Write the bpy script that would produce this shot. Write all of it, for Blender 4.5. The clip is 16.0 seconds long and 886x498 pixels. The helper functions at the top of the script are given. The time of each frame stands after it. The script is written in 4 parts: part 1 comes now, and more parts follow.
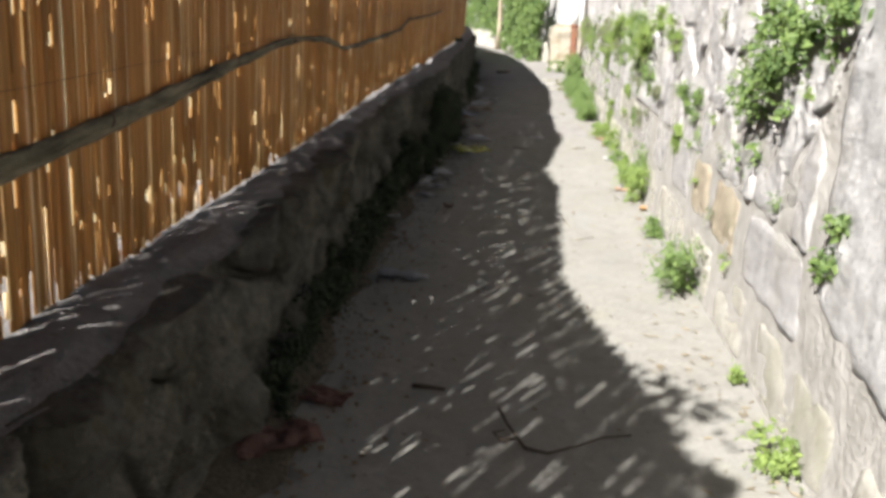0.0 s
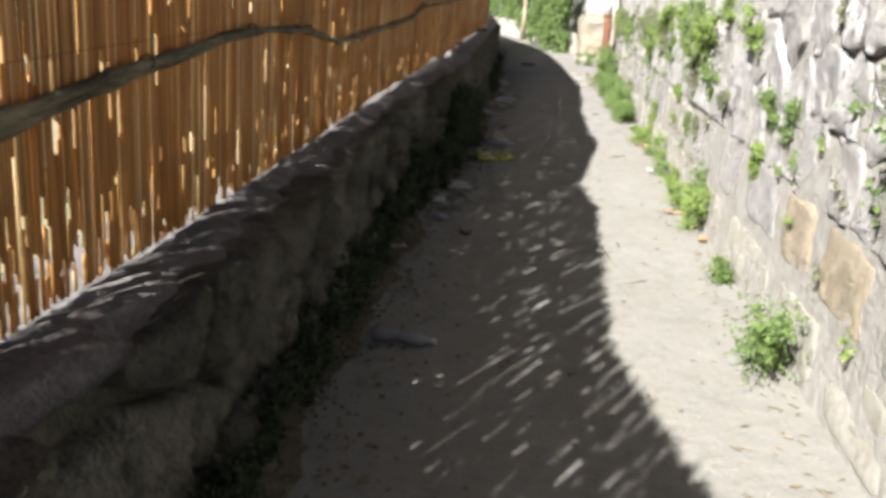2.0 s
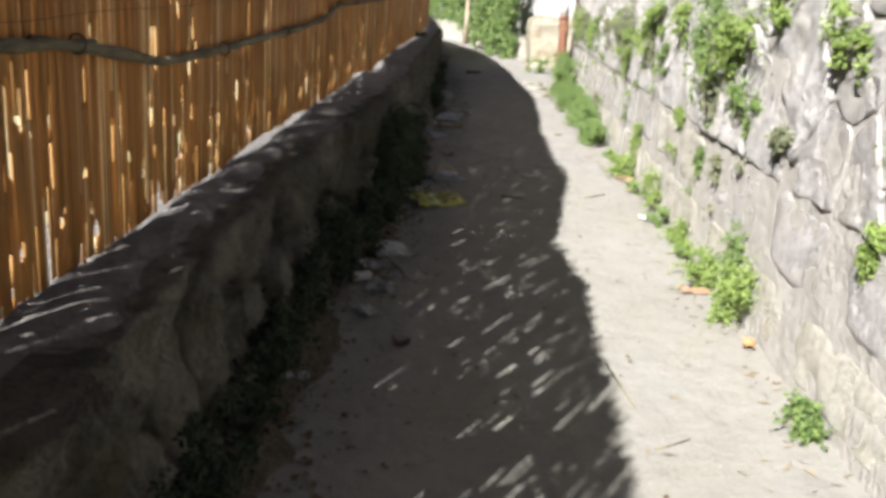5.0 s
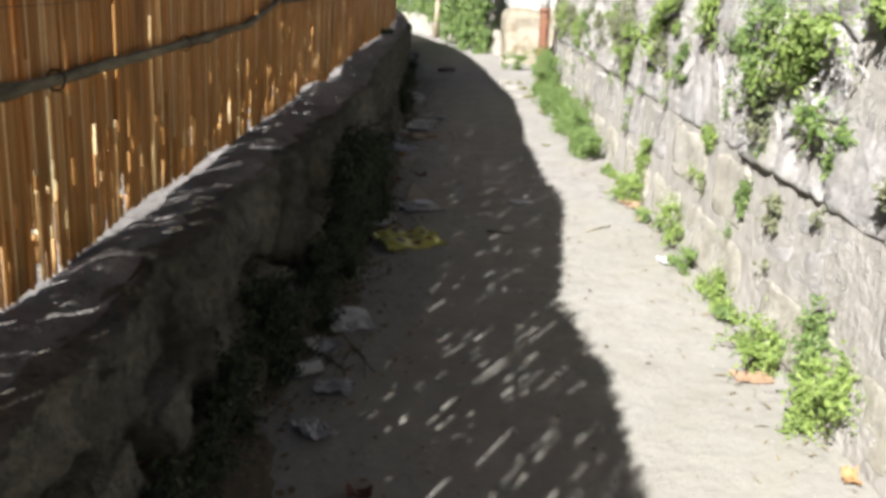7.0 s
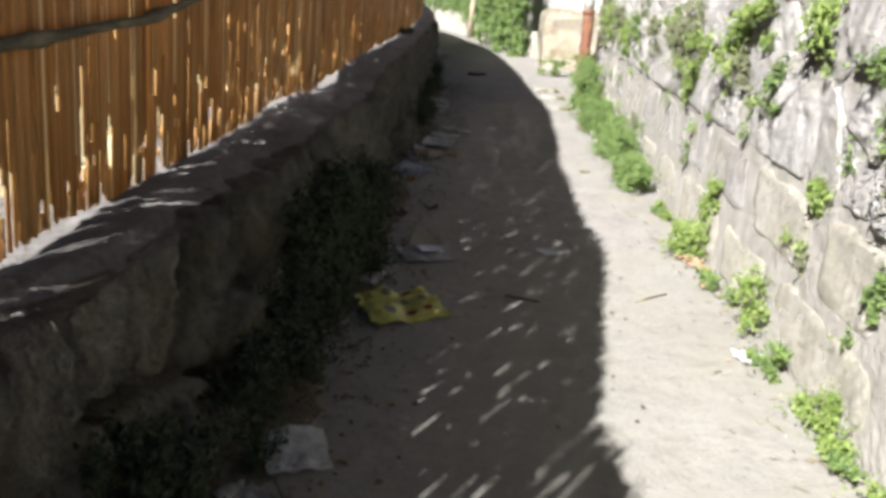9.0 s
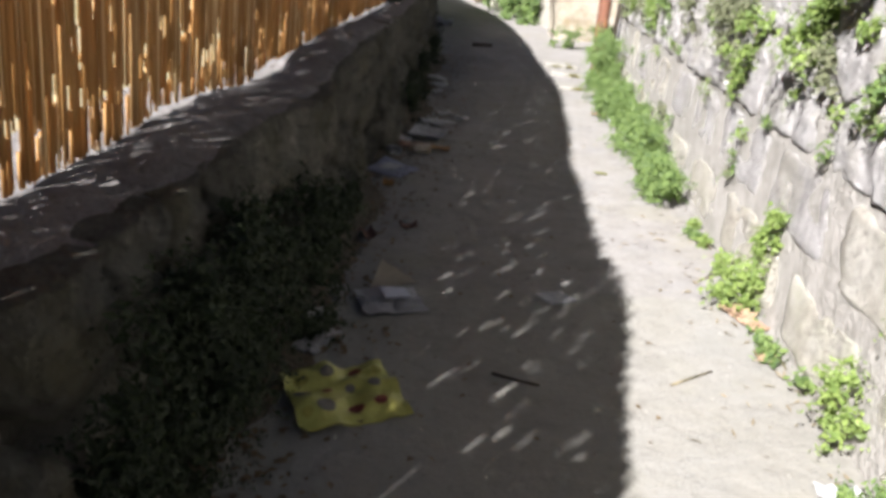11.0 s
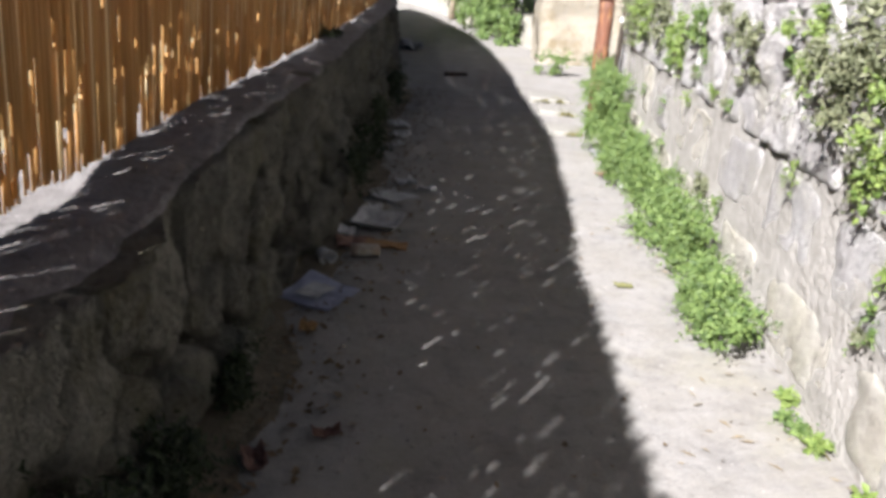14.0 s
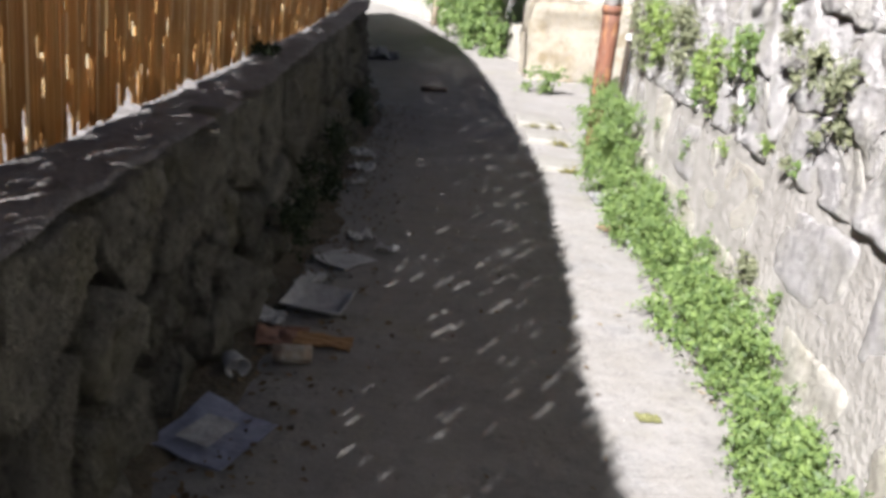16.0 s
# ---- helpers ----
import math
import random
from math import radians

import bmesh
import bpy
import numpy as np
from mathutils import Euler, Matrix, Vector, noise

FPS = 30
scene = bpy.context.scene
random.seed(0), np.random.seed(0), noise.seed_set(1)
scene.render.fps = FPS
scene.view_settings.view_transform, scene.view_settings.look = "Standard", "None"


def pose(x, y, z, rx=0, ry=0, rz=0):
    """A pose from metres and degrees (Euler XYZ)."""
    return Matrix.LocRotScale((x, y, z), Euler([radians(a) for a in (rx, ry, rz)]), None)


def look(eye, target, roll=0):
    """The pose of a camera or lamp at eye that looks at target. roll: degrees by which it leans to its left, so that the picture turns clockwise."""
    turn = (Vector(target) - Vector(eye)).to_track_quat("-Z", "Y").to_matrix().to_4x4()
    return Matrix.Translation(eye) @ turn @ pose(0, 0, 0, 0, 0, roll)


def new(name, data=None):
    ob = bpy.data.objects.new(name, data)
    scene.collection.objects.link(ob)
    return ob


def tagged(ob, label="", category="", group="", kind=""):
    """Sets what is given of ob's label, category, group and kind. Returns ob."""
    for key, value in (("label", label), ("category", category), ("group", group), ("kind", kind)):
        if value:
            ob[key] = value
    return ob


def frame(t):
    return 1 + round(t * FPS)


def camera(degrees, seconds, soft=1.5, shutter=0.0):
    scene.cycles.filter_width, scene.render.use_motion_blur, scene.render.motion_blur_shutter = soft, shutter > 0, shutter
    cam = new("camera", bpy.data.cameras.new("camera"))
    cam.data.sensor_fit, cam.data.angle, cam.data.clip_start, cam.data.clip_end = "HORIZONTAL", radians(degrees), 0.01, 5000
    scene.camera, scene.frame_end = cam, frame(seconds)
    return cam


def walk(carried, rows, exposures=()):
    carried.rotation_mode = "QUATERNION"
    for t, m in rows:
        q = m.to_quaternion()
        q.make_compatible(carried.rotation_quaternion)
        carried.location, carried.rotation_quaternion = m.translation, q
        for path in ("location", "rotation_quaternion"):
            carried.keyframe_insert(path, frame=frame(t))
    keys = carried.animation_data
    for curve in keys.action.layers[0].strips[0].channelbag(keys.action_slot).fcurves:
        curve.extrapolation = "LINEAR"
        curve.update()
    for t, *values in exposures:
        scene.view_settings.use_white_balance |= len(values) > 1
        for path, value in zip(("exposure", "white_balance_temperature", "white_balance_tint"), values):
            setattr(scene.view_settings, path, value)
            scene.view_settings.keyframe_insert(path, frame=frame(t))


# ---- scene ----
cam = camera(55.6, 16.0, soft=3.9)
METRES, EYE, TILT, LEAN, TURN = 9.9, 1.5, 0.0, 0.0, 0.0
ROWS = [
    (0.0, 0.0, 0.0, 0.0, 1.04, -15.6, -3.74),
    (0.5, 0.0028, 0.0291, -0.0018, 1.82, -15.66, -3.43),
    (1.0, 0.0039, 0.0568, 0.0008, 2.76, -15.91, -4.08),
    (1.5, 0.0026, 0.091, -0.0032, 3.37, -15.8, -4.4),
    (2.0, 0.0003, 0.1225, -0.0016, 2.57, -16.44, -4.27),
    (2.5, 0.0014, 0.1531, -0.0037, 1.22, -16.88, -3.43),
    (3.0, 0.0054, 0.1868, -0.0041, 0.87, -16.8, -3.9),
    (3.5, 0.0042, 0.2212, -0.001, 1.21, -17.14, -4.44),
    (4.0, 0.0017, 0.2539, -0.0041, -0.49, -16.15, -4.73),
    (6.5, 0.0026, 0.4093, -0.0048, -2.17, -15.92, -3.82),
    (7.0, 0.0049, 0.4386, -0.0022, -3.43, -16.4, -3.66),
    (7.5, 0.01, 0.469, -0.0047, -3.62, -16.2, -2.85),
    (8.0, 0.0152, 0.5029, -0.0021, -1.12, -15.47, -5.5),
    (8.5, 0.0197, 0.5333, -0.0052, -0.7, -15.92, -4.58),
    (9.0, 0.0235, 0.5645, -0.0029, -0.79, -16.73, -5.38),
    (11.5, 0.0421, 0.7139, -0.0004, 0.08, -19.58, -6.25),
    (12.0, 0.0434, 0.7476, 0.0002, -1.24, -19.7, -5.64),
    (12.5, 0.0478, 0.7795, -0.0001, -1.4, -19.44, -5.66),
    (13.0, 0.0504, 0.8072, 0.0048, -0.81, -18.91, -6.06),
    (13.5, 0.0528, 0.8381, 0.0023, -1.0, -17.76, -5.6),
    (14.0, 0.0539, 0.872, 0.005, -1.45, -18.39, -5.21),
    (14.5, 0.0562, 0.8995, 0.0036, -1.3, -19.22, -5.68),
    (15.0, 0.0613, 0.9295, 0.0051, -1.35, -18.73, -5.94),
    (15.5, 0.0638, 0.9572, 0.0076, -1.03, -19.02, -6.82),
    (16.0, 0.0649, 0.9925, 0.0055, -2.31, -18.12, -6.87),
]
walk(cam, [(t, pose(0, 0, EYE, TILT, LEAN, TURN) @ pose(METRES * x, METRES * y, METRES * z, 90 + pitch, roll, yaw)) for t, x, y, z, yaw, pitch, roll in ROWS], exposures=[(0.0, 1.92, 6500, 10), (8.5, 1.95, 6470, 10), (12.0, 2.0, 6280, 14), (16.0, 1.98, 6260, 14)])

# ---- world and light ----
SUN_EL, SUN_AZ = 38.0, 56.0          # elevation; heading of the light over the ground, from +x
ce = math.cos(radians(SUN_EL))
SUN_DIR = Vector((ce * math.cos(radians(SUN_AZ)), ce * math.sin(radians(SUN_AZ)), -math.sin(radians(SUN_EL))))
world = bpy.data.worlds.new("world")
scene.world = world
world.use_nodes = True
wn = world.node_tree.nodes
sky = wn.new("ShaderNodeTexSky")
sky.sky_type = "NISHITA"
sky.sun_disc = False
sky.sun_elevation = radians(SUN_EL)
sky.sun_rotation = radians(214)
sky.air_density, sky.dust_density = 0.32, 0.2
wn["Background"].inputs["Strength"].default_value = 0.0218
world.node_tree.links.new(sky.outputs[0], wn["Background"].inputs["Color"])
sun_data = bpy.data.lights.new("sun", "SUN")
sun_data.energy, sun_data.angle, sun_data.color = 5.0, radians(0.47), (1.0, 0.965, 0.92)
sun = new("sun", sun_data)
sun.matrix_world = look((-8, -12, 12), Vector((-8, -12, 12)) + SUN_DIR)

# ---- plan ----
def curve(points):
    ys, xs = [p[0] for p in points], [p[1] for p in points]
    return lambda y: float(np.interp(y, ys, xs))

FENCE = curve([(-6, -1.798), (15, 0.05), (17, 0.13), (19.5, 0.10), (22, -0.05), (26, -0.7), (30, -1.8), (34, -3.4)])
FRONT = curve([(-6, -1.42), (1.5, -0.82), (3, -0.70), (5, -0.57), (7, -0.45), (8.5, -0.21), (10, -0.07), (11.2, 0.0), (13, 0.13),
               (16, 0.31), (17.5, 0.37), (19.5, 0.33), (22, 0.18), (26, -0.45), (30, -1.5), (34, -3.1)])
WALLTOP = curve([(-6, 0.40), (0, 0.56), (9.9, 0.936), (10.2, 0.910), (10.72, 0.925), (10.92, 0.975), (16, 1.168), (24, 1.36), (34, 1.58)])
FENCETOP = curve([(-6, 2.9), (-0.2, 3.1), (0.5, 2.94), (1.2, 2.74), (2.2, 2.52), (2.9, 2.55), (3.4, 2.59), (4.0, 2.6), (4.7, 2.65),
                  (5.7, 2.48), (6.35, 2.68), (7.06, 2.86), (7.2, 2.92), (8.3, 2.82), (9.9, 2.76), (11.3, 2.88), (12.8, 2.92), (15.3, 2.66), (17, 2.65), (19.3, 2.67), (34, 2.9)])
def RIGHT(y):
    return 1.1 + 0.078 * y

def n3(x, y, z=0.0):
    return noise.noise((x, y, z))

def G(x, y):
    """Ground height of the lane."""
    return -0.14 + 0.022 * min(max(y, -10), 40) + 0.05 * min(max(x, -2.0), 3.5)

def ground_z(x, y):
    return G(x, y) + 0.012 * n3(x * 1.1, y * 0.9, 3) + 0.004 * n3(x * 5, y * 5, 7)

# ---- materials ----
class Mat:
    def __init__(self, name, rough=0.85, metal=0.0, spec=0.3):
        self.m = bpy.data.materials.new(name)
        self.m.use_nodes = True
        self.t = self.m.node_tree
        self.b = self.t.nodes["Principled BSDF"]
        self.b.inputs["Roughness"].default_value = rough
        self.b.inputs["Metallic"].default_value = metal
        self.b.inputs["Specular IOR Level"].default_value = spec
        self.co = None

    def node(self, kind, **kw):
        n = self.t.nodes.new(kind)
        for k, v in kw.items():
            n.inputs[k.replace("_", " ")].default_value = v
        return n

    def link(self, a, b):
        self.t.links.new(a, b)

    def coords(self, per_object=False, stretch=(1, 1, 1)):
        tc = self.node("ShaderNodeTexCoord")
        mp = self.node("ShaderNodeMapping")
        mp.inputs["Scale"].default_value = stretch
        self.link(tc.outputs["Object"], mp.inputs["Vector"])
        self.co = mp.outputs[0]
        if per_object:
            oi = self.node("ShaderNodeObjectInfo")
            mul = self.node("ShaderNodeMath")
            mul.operation = "MULTIPLY"
            mul.inputs[1].default_value = 37.0
            self.link(oi.outputs["Random"], mul.inputs[0])
            add = self.node("ShaderNodeVectorMath")
            self.link(self.co, add.inputs[0])
            self.link(mul.outputs[0], add.inputs[1])
            self.co = add.outputs[0]
        return self

    def noise(self, scale, detail=4.0, rough=0.6, lo=0.35, hi=0.65):
        n = self.node("ShaderNodeTexNoise", Scale=scale, Detail=detail, Roughness=rough)
        if self.co:
            self.link(self.co, n.inputs["Vector"])
        r = self.node("ShaderNodeMapRange")
        r.inputs["From Min"].default_value, r.inputs["From Max"].default_value = lo, hi
        self.link(n.outputs["Fac"], r.inputs["Value"])
        return r.outputs[0]

    def mix(self, fac, a, b):
        n = self.node("ShaderNodeMix")
        n.data_type = "RGBA"
        for slot, v in ((6, a), (7, b)):
            if isinstance(v, tuple):
                n.inputs[slot].default_value = (*v, 1)
            else:
                self.link(v, n.inputs[slot])
        if isinstance(fac, float):
            n.inputs[0].default_value = fac
        else:
            self.link(fac, n.inputs[0])
        return n.outputs[2]

    def random(self, island=False):
        if island:
            return self.node("ShaderNodeNewGeometry").outputs["Random Per Island"]
        return self.node("ShaderNodeObjectInfo").outputs["Random"]

    def times(self, a, k):
        n = self.node("ShaderNodeMath")
        n.operation = "MULTIPLY"
        self.link(a, n.inputs[0])
        n.inputs[1].default_value = k
        return n.outputs[0]

    def colour(self, c):
        if isinstance(c, tuple):
            self.b.inputs["Base Color"].default_value = (*c, 1)
        else:
            self.link(c, self.b.inputs["Base Color"])
        self.c = c
        return self

    def bump(self, height, dist, strength=0.8):
        n = self.node("ShaderNodeBump", Strength=strength, Distance=dist)
        self.link(height, n.inputs["Height"])
        if self.b.inputs["Normal"].is_linked:
            self.link(self.b.inputs["Normal"].links[0].from_socket, n.inputs["Normal"])
        self.link(n.outputs[0], self.b.inputs["Normal"])
        return self

    def translucent(self, share, tint):
        tr = self.node("ShaderNodeBsdfTranslucent")
        if isinstance(tint, tuple):
            tr.inputs["Color"].default_value = (*tint, 1)
        else:
            self.link(tint, tr.inputs["Color"])
        mx = self.node("ShaderNodeMixShader")
        mx.inputs[0].default_value = share
        self.link(self.b.outputs[0], mx.inputs[1])
        self.link(tr.outputs[0], mx.inputs[2])
        self.link(mx.outputs[0], self.t.nodes["Material Output"].inputs["Surface"])
        return self


def make_ground():
    k = Mat("worn_cement", 0.9).coords()
    big, mid, fine = k.noise(0.7, 5), k.noise(4, 6), k.noise(45, 4, 0.7)
    grit = k.noise(160, 2, 0.6, 0.3, 0.7)
    c = k.mix(big, (0.196, 0.189, 0.183), (0.248, 0.241, 0.235))
    c = k.mix(k.times(mid, 0.5), c, (0.155, 0.143, 0.12))
    c = k.mix(k.times(fine, 0.35), c, (0.28, 0.27, 0.25))
    c = k.mix(k.times(grit, 0.30), c, (0.11, 0.10, 0.092))
    c = k.mix(k.times(k.noise(2.3, 6, 0.7, 0.52, 0.66), 0.40), c, (0.165, 0.168, 0.172))
    c = k.mix(k.times(k.noise(1.3, 5, 0.7, 0.55, 0.68), 0.35), c, (0.20, 0.19, 0.13))
    c = k.mix(k.times(k.noise(24, 4, 0.75, 0.60, 0.68), 0.5), c, (0.10, 0.092, 0.08))
    c = k.mix(k.times(k.noise(6, 6, 0.75, 0.52, 0.64), 0.45), c, (0.122, 0.115, 0.111))
    xyz = k.node("ShaderNodeSeparateXYZ")
    k.link(k.co, xyz.inputs[0])
    seam = k.node("ShaderNodeMapRange")
    seam.inputs["From Min"].default_value, seam.inputs["From Max"].default_value = 10.24, 10.21
    k.link(xyz.outputs[1], seam.inputs["Value"])
    c = k.mix(k.times(seam.outputs[0], 0.30), c, (0.208, 0.206, 0.172))
    k.colour(c).bump(k.noise(9, 6, 0.6), 0.008, 0.5)
    k.bump(k.noise(80, 3), 0.002, 0.5)
    return k.m


def make_stone(name, a, b, stain, moss, moss_share, island=False, relief=0.030):
    k = Mat(name, 0.92).coords(per_object=not island)
    big, mid, fine = k.noise(5, 5), k.noise(16, 6, 0.7), k.noise(70, 4, 0.7)
    c = k.mix(k.random(island), a, b)
    c = k.mix(k.times(big, 0.55), c, stain)
    c = k.mix(k.times(mid, 0.30), c, tuple(min(1, v * 1.35) for v in b))
    c = k.mix(k.times(k.noise(26, 4, 0.7, 0.58, 0.70), 0.55), c, tuple(v * 0.4 for v in stain))
    c = k.mix(k.times(k.noise(3.1, 5, 0.65, 0.5, 0.66), moss_share), c, moss)
    co, k.co = k.co, None
    k.coords(per_object=not island, stretch=(1, 1, 0.22))
    c = k.mix(k.times(k.noise(13, 5, 0.7, 0.52, 0.68), 0.40), c, tuple(v * 0.66 for v in stain))
    k.co = co
    c = k.mix(k.times(k.noise(55, 3, 0.7, 0.58, 0.70), 0.4), c, tuple(v * 0.45 for v in stain))
    c = k.mix(k.times(k.noise(11, 6, 0.75, 0.57, 0.66), 0.55), c, tuple(v * 0.5 for v in stain))
    k.colour(c).bump(mid, relief, 1.0)
    k.bump(fine, 0.010, 0.9)
    return k.m


def make_plain(name, c1, c2, scale, rough=0.8, metal=0.0, bump=0.004, share=0.8, stretch=(1, 1, 1), spec=0.3):
    k = Mat(name, rough, metal, spec).coords(stretch=stretch)
    f = k.noise(scale, 5, 0.65)
    k.colour(k.mix(k.times(f, share), c1, c2))
    if bump:
        k.bump(k.noise(scale * 3, 4), bump, 0.7)
    return k.m


def make_leaf(name, a, b, back):
    k = Mat(name, 0.55, 0, 0.35)
    c = k.mix(k.random(True), a, b)
    return k.colour(c).translucent(0.36, back).m


def make_reed(name, island):
    k = Mat(name, 0.6, 0, 0.3).coords(stretch=(1, 1, 0.06))
    r = k.random(island)
    c = k.mix(r, (0.42, 0.225, 0.073), (0.72, 0.46, 0.185))
    c = k.mix(k.times(k.noise(30, 4, 0.7), 0.5), c, (0.30, 0.15, 0.05))
    c = k.mix(k.times(k.noise(9, 3, 0.6, 0.55, 0.75), 0.5), c, (0.66, 0.48, 0.25))
    c = k.mix(k.times(k.noise(2.6, 4, 0.6, 0.50, 0.66), 0.55), c, (0.25, 0.115, 0.036))
    pale = k.node("ShaderNodeMapRange")
    pale.inputs["From Min"].default_value, pale.inputs["From Max"].default_value = 0.89, 0.90
    k.link(r, pale.inputs["Value"])
    c = k.mix(k.times(pale.outputs[0], 0.9), c, (0.84, 0.70, 0.44))
    k.colour(c)
    return k.translucent(0.50, c).m


M_GROUND = make_ground()
M_PALE = make_stone("pale_rubble_stone", (0.49, 0.473, 0.468), (0.63, 0.617, 0.612), (0.39, 0.37, 0.36), (0.40, 0.38, 0.27), 0.40)
M_TUFF = make_stone("dressed_tuff", (0.54, 0.518, 0.462), (0.66, 0.64, 0.585), (0.47, 0.42, 0.335), (0.40, 0.40, 0.27), 0.45)
M_WARM = make_stone("ochre_tuff", (0.50, 0.43, 0.32), (0.58, 0.50, 0.38), (0.48, 0.40, 0.29), (0.40, 0.39, 0.26), 0.4)
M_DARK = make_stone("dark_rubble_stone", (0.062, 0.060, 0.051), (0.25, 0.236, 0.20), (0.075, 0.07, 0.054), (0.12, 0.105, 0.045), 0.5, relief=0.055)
M_MORTAR = make_plain("lime_mortar", (0.33, 0.315, 0.295), (0.205, 0.195, 0.175), 9, 0.95, bump=0.006)
# near-black mortar colour carries the shade in the gaps between the low wall's stones
M_SHADEMORTAR = make_plain("shade_dark_mortar", (0.08, 0.075, 0.062), (0.035, 0.034, 0.028), 9, 0.95, bump=0.015)
M_CAP = make_stone("cement_coping", (0.28, 0.264, 0.257), (0.335, 0.318, 0.31), (0.185, 0.171, 0.164), (0.40, 0.38, 0.367), 0.5, island=True)
M_PLASTER = make_stone("rough_plaster", (0.60, 0.59, 0.585), (0.66, 0.65, 0.645), (0.52, 0.51, 0.50), (0.30, 0.28, 0.23), 0.3)
M_REED, M_REEDS = make_reed("reed", False), make_reed("reed_mass", True)
M_LEAF = make_leaf("leaf_green", (0.050, 0.090, 0.030), (0.175, 0.245, 0.075), (0.17, 0.27, 0.06))
M_FRESH = make_leaf("leaf_fresh", (0.085, 0.135, 0.034), (0.230, 0.300, 0.085), (0.23, 0.33, 0.07))
M_GREYLEAF = make_leaf("leaf_grey_green", (0.085, 0.098, 0.055), (0.215, 0.225, 0.135), (0.17, 0.19, 0.09))
# ivy green taken almost to black, so the colour itself holds the shade
M_IVY = make_leaf("leaf_shade_dark", (0.014, 0.021, 0.011), (0.038, 0.050, 0.023), (0.032, 0.048, 0.014))
M_STRAW = make_leaf("straw", (0.20, 0.16, 0.10), (0.33, 0.28, 0.19), (0.15, 0.11, 0.06))
M_DRY = make_leaf("leaf_dry", (0.10, 0.07, 0.04), (0.19, 0.14, 0.08), (0.13, 0.08, 0.04))
M_STEM = make_plain("stem", (0.10, 0.08, 0.04), (0.06, 0.07, 0.03), 30, 0.8)
M_WOOD = make_plain("weathered_branch", (0.215, 0.185, 0.12), (0.05, 0.045, 0.028), 16, 0.85, stretch=(1, 0.22, 1), bump=0.010, share=0.95)
M_EARTH = make_plain("damp_earth", (0.115, 0.095, 0.068), (0.06, 0.052, 0.036), 14, 0.95, bump=0.012)
M_SOIL = make_plain("dry_soil", (0.26, 0.22, 0.15), (0.15, 0.15, 0.07), 1.2, 0.95, bump=0.03)


# ---- mesh helpers ----
def mesh_data(name, verts, faces, material, smooth=False):
    me = bpy.data.meshes.new(name)
    me.from_pydata([tuple(map(float, v)) for v in verts], [], [tuple(f) for f in faces])
    me.materials.append(material)
    if smooth:
        me.polygons.foreach_set("use_smooth", [True] * len(me.polygons))
    me.update()
    return me


def solid(name, verts, faces, material, parent=None, label="", smooth=False, at=None):
    """One mesh object; at: its origin, in the parent's space."""
    if at is not None:
        verts = [(v[0] - at[0], v[1] - at[1], v[2] - at[2]) for v in verts]
    ob = new(name, mesh_data(name, verts, faces, material, smooth))
    if at is not None:
        ob.location = at
    if parent:
        ob.parent = parent
    if label:
        ob["label"] = label
    return ob


def part(name, bm, material, parent=None, label="", smooth=False):
    me = bpy.data.meshes.new(name)
    bmesh.ops.recalc_face_normals(bm, faces=bm.faces[:])
    bm.to_mesh(me)
    bm.free()
    me.materials.append(material)
    if smooth:
        me.polygons.foreach_set("use_smooth", [True] * len(me.polygons))
    ob = new(name, me)
    if parent:
        ob.parent = parent
    if label:
        ob["label"] = label
    return ob


def empty(name, x, y, z, rz=0):
    ob = new(name)
    ob.matrix_world = pose(x, y, z, 0, 0, rz)
    return ob


def tube(points, radii, sides=8, close=True):
    """Vertices and faces of a round bar along points."""
    verts, faces = [], []
    pts = [Vector(p) for p in points]
    for i, p in enumerate(pts):
        d = (pts[min(i + 1, len(pts) - 1)] - pts[max(i - 1, 0)]).normalized()
        u = d.cross(Vector((0.31, 0.17, 0.93)) if abs(d.z) < 0.8 else Vector((1, 0.1, 0))).normalized()
        w = d.cross(u)
        for k in range(sides):
            a = 2 * math.pi * k / sides
            verts.append(p + radii[i] * (math.cos(a) * u + math.sin(a) * w))
    for i in range(len(pts) - 1):
        for k in range(sides):
            a, b = i * sides + k, i * sides + (k + 1) % sides
            faces.append((a, b, b + sides, a + sides))
    if close:
        faces.append(tuple(range(sides))[::-1])
        faces.append(tuple(range(len(verts) - sides, len(verts))))
    return verts, faces


def merge(chunks):
    verts, faces = [], []
    for v, f in chunks:
        o = len(verts)
        verts += list(v)
        faces += [tuple(i + o for i in g) for g in f]
    return verts, faces


def sheet(nx, ny, fn):
    verts = [fn(i / nx, j / ny) for j in range(ny + 1) for i in range(nx + 1)]
    faces = [(j * (nx + 1) + i, j * (nx + 1) + i + 1, (j + 1) * (nx + 1) + i + 1, (j + 1) * (nx + 1) + i) for j in range(ny) for i in range(nx)]
    return verts, faces


# ---- ground ----
gx = sorted([-400, -150, -60, -25, -10, -5, -3] + [round(-2.0 + 0.1 * i, 3) for i in range(66)] + [5.5, 8, 14, 30, 70, 160, 400])
gy = sorted([-400, -150, -60, -25, -12, -7, -4, -2] + [round(-1 + 0.14 * i, 3) for i in range(186)] + [26, 27.5, 29, 31, 33, 36, 42, 55, 80, 150, 400])
gv = [(x, y, ground_z(x, y)) for y in gy for x in gx]
nx_ = len(gx)
gf = [(j * nx_ + i, j * nx_ + i + 1, (j + 1) * nx_ + i + 1, (j + 1) * nx_ + i) for j in range(len(gy) - 1) for i in range(nx_ - 1)]
tagged(solid("ground", gv, gf, M_GROUND, smooth=True), "pale worn cement lane with dust and grit", "ground", kind="structure")

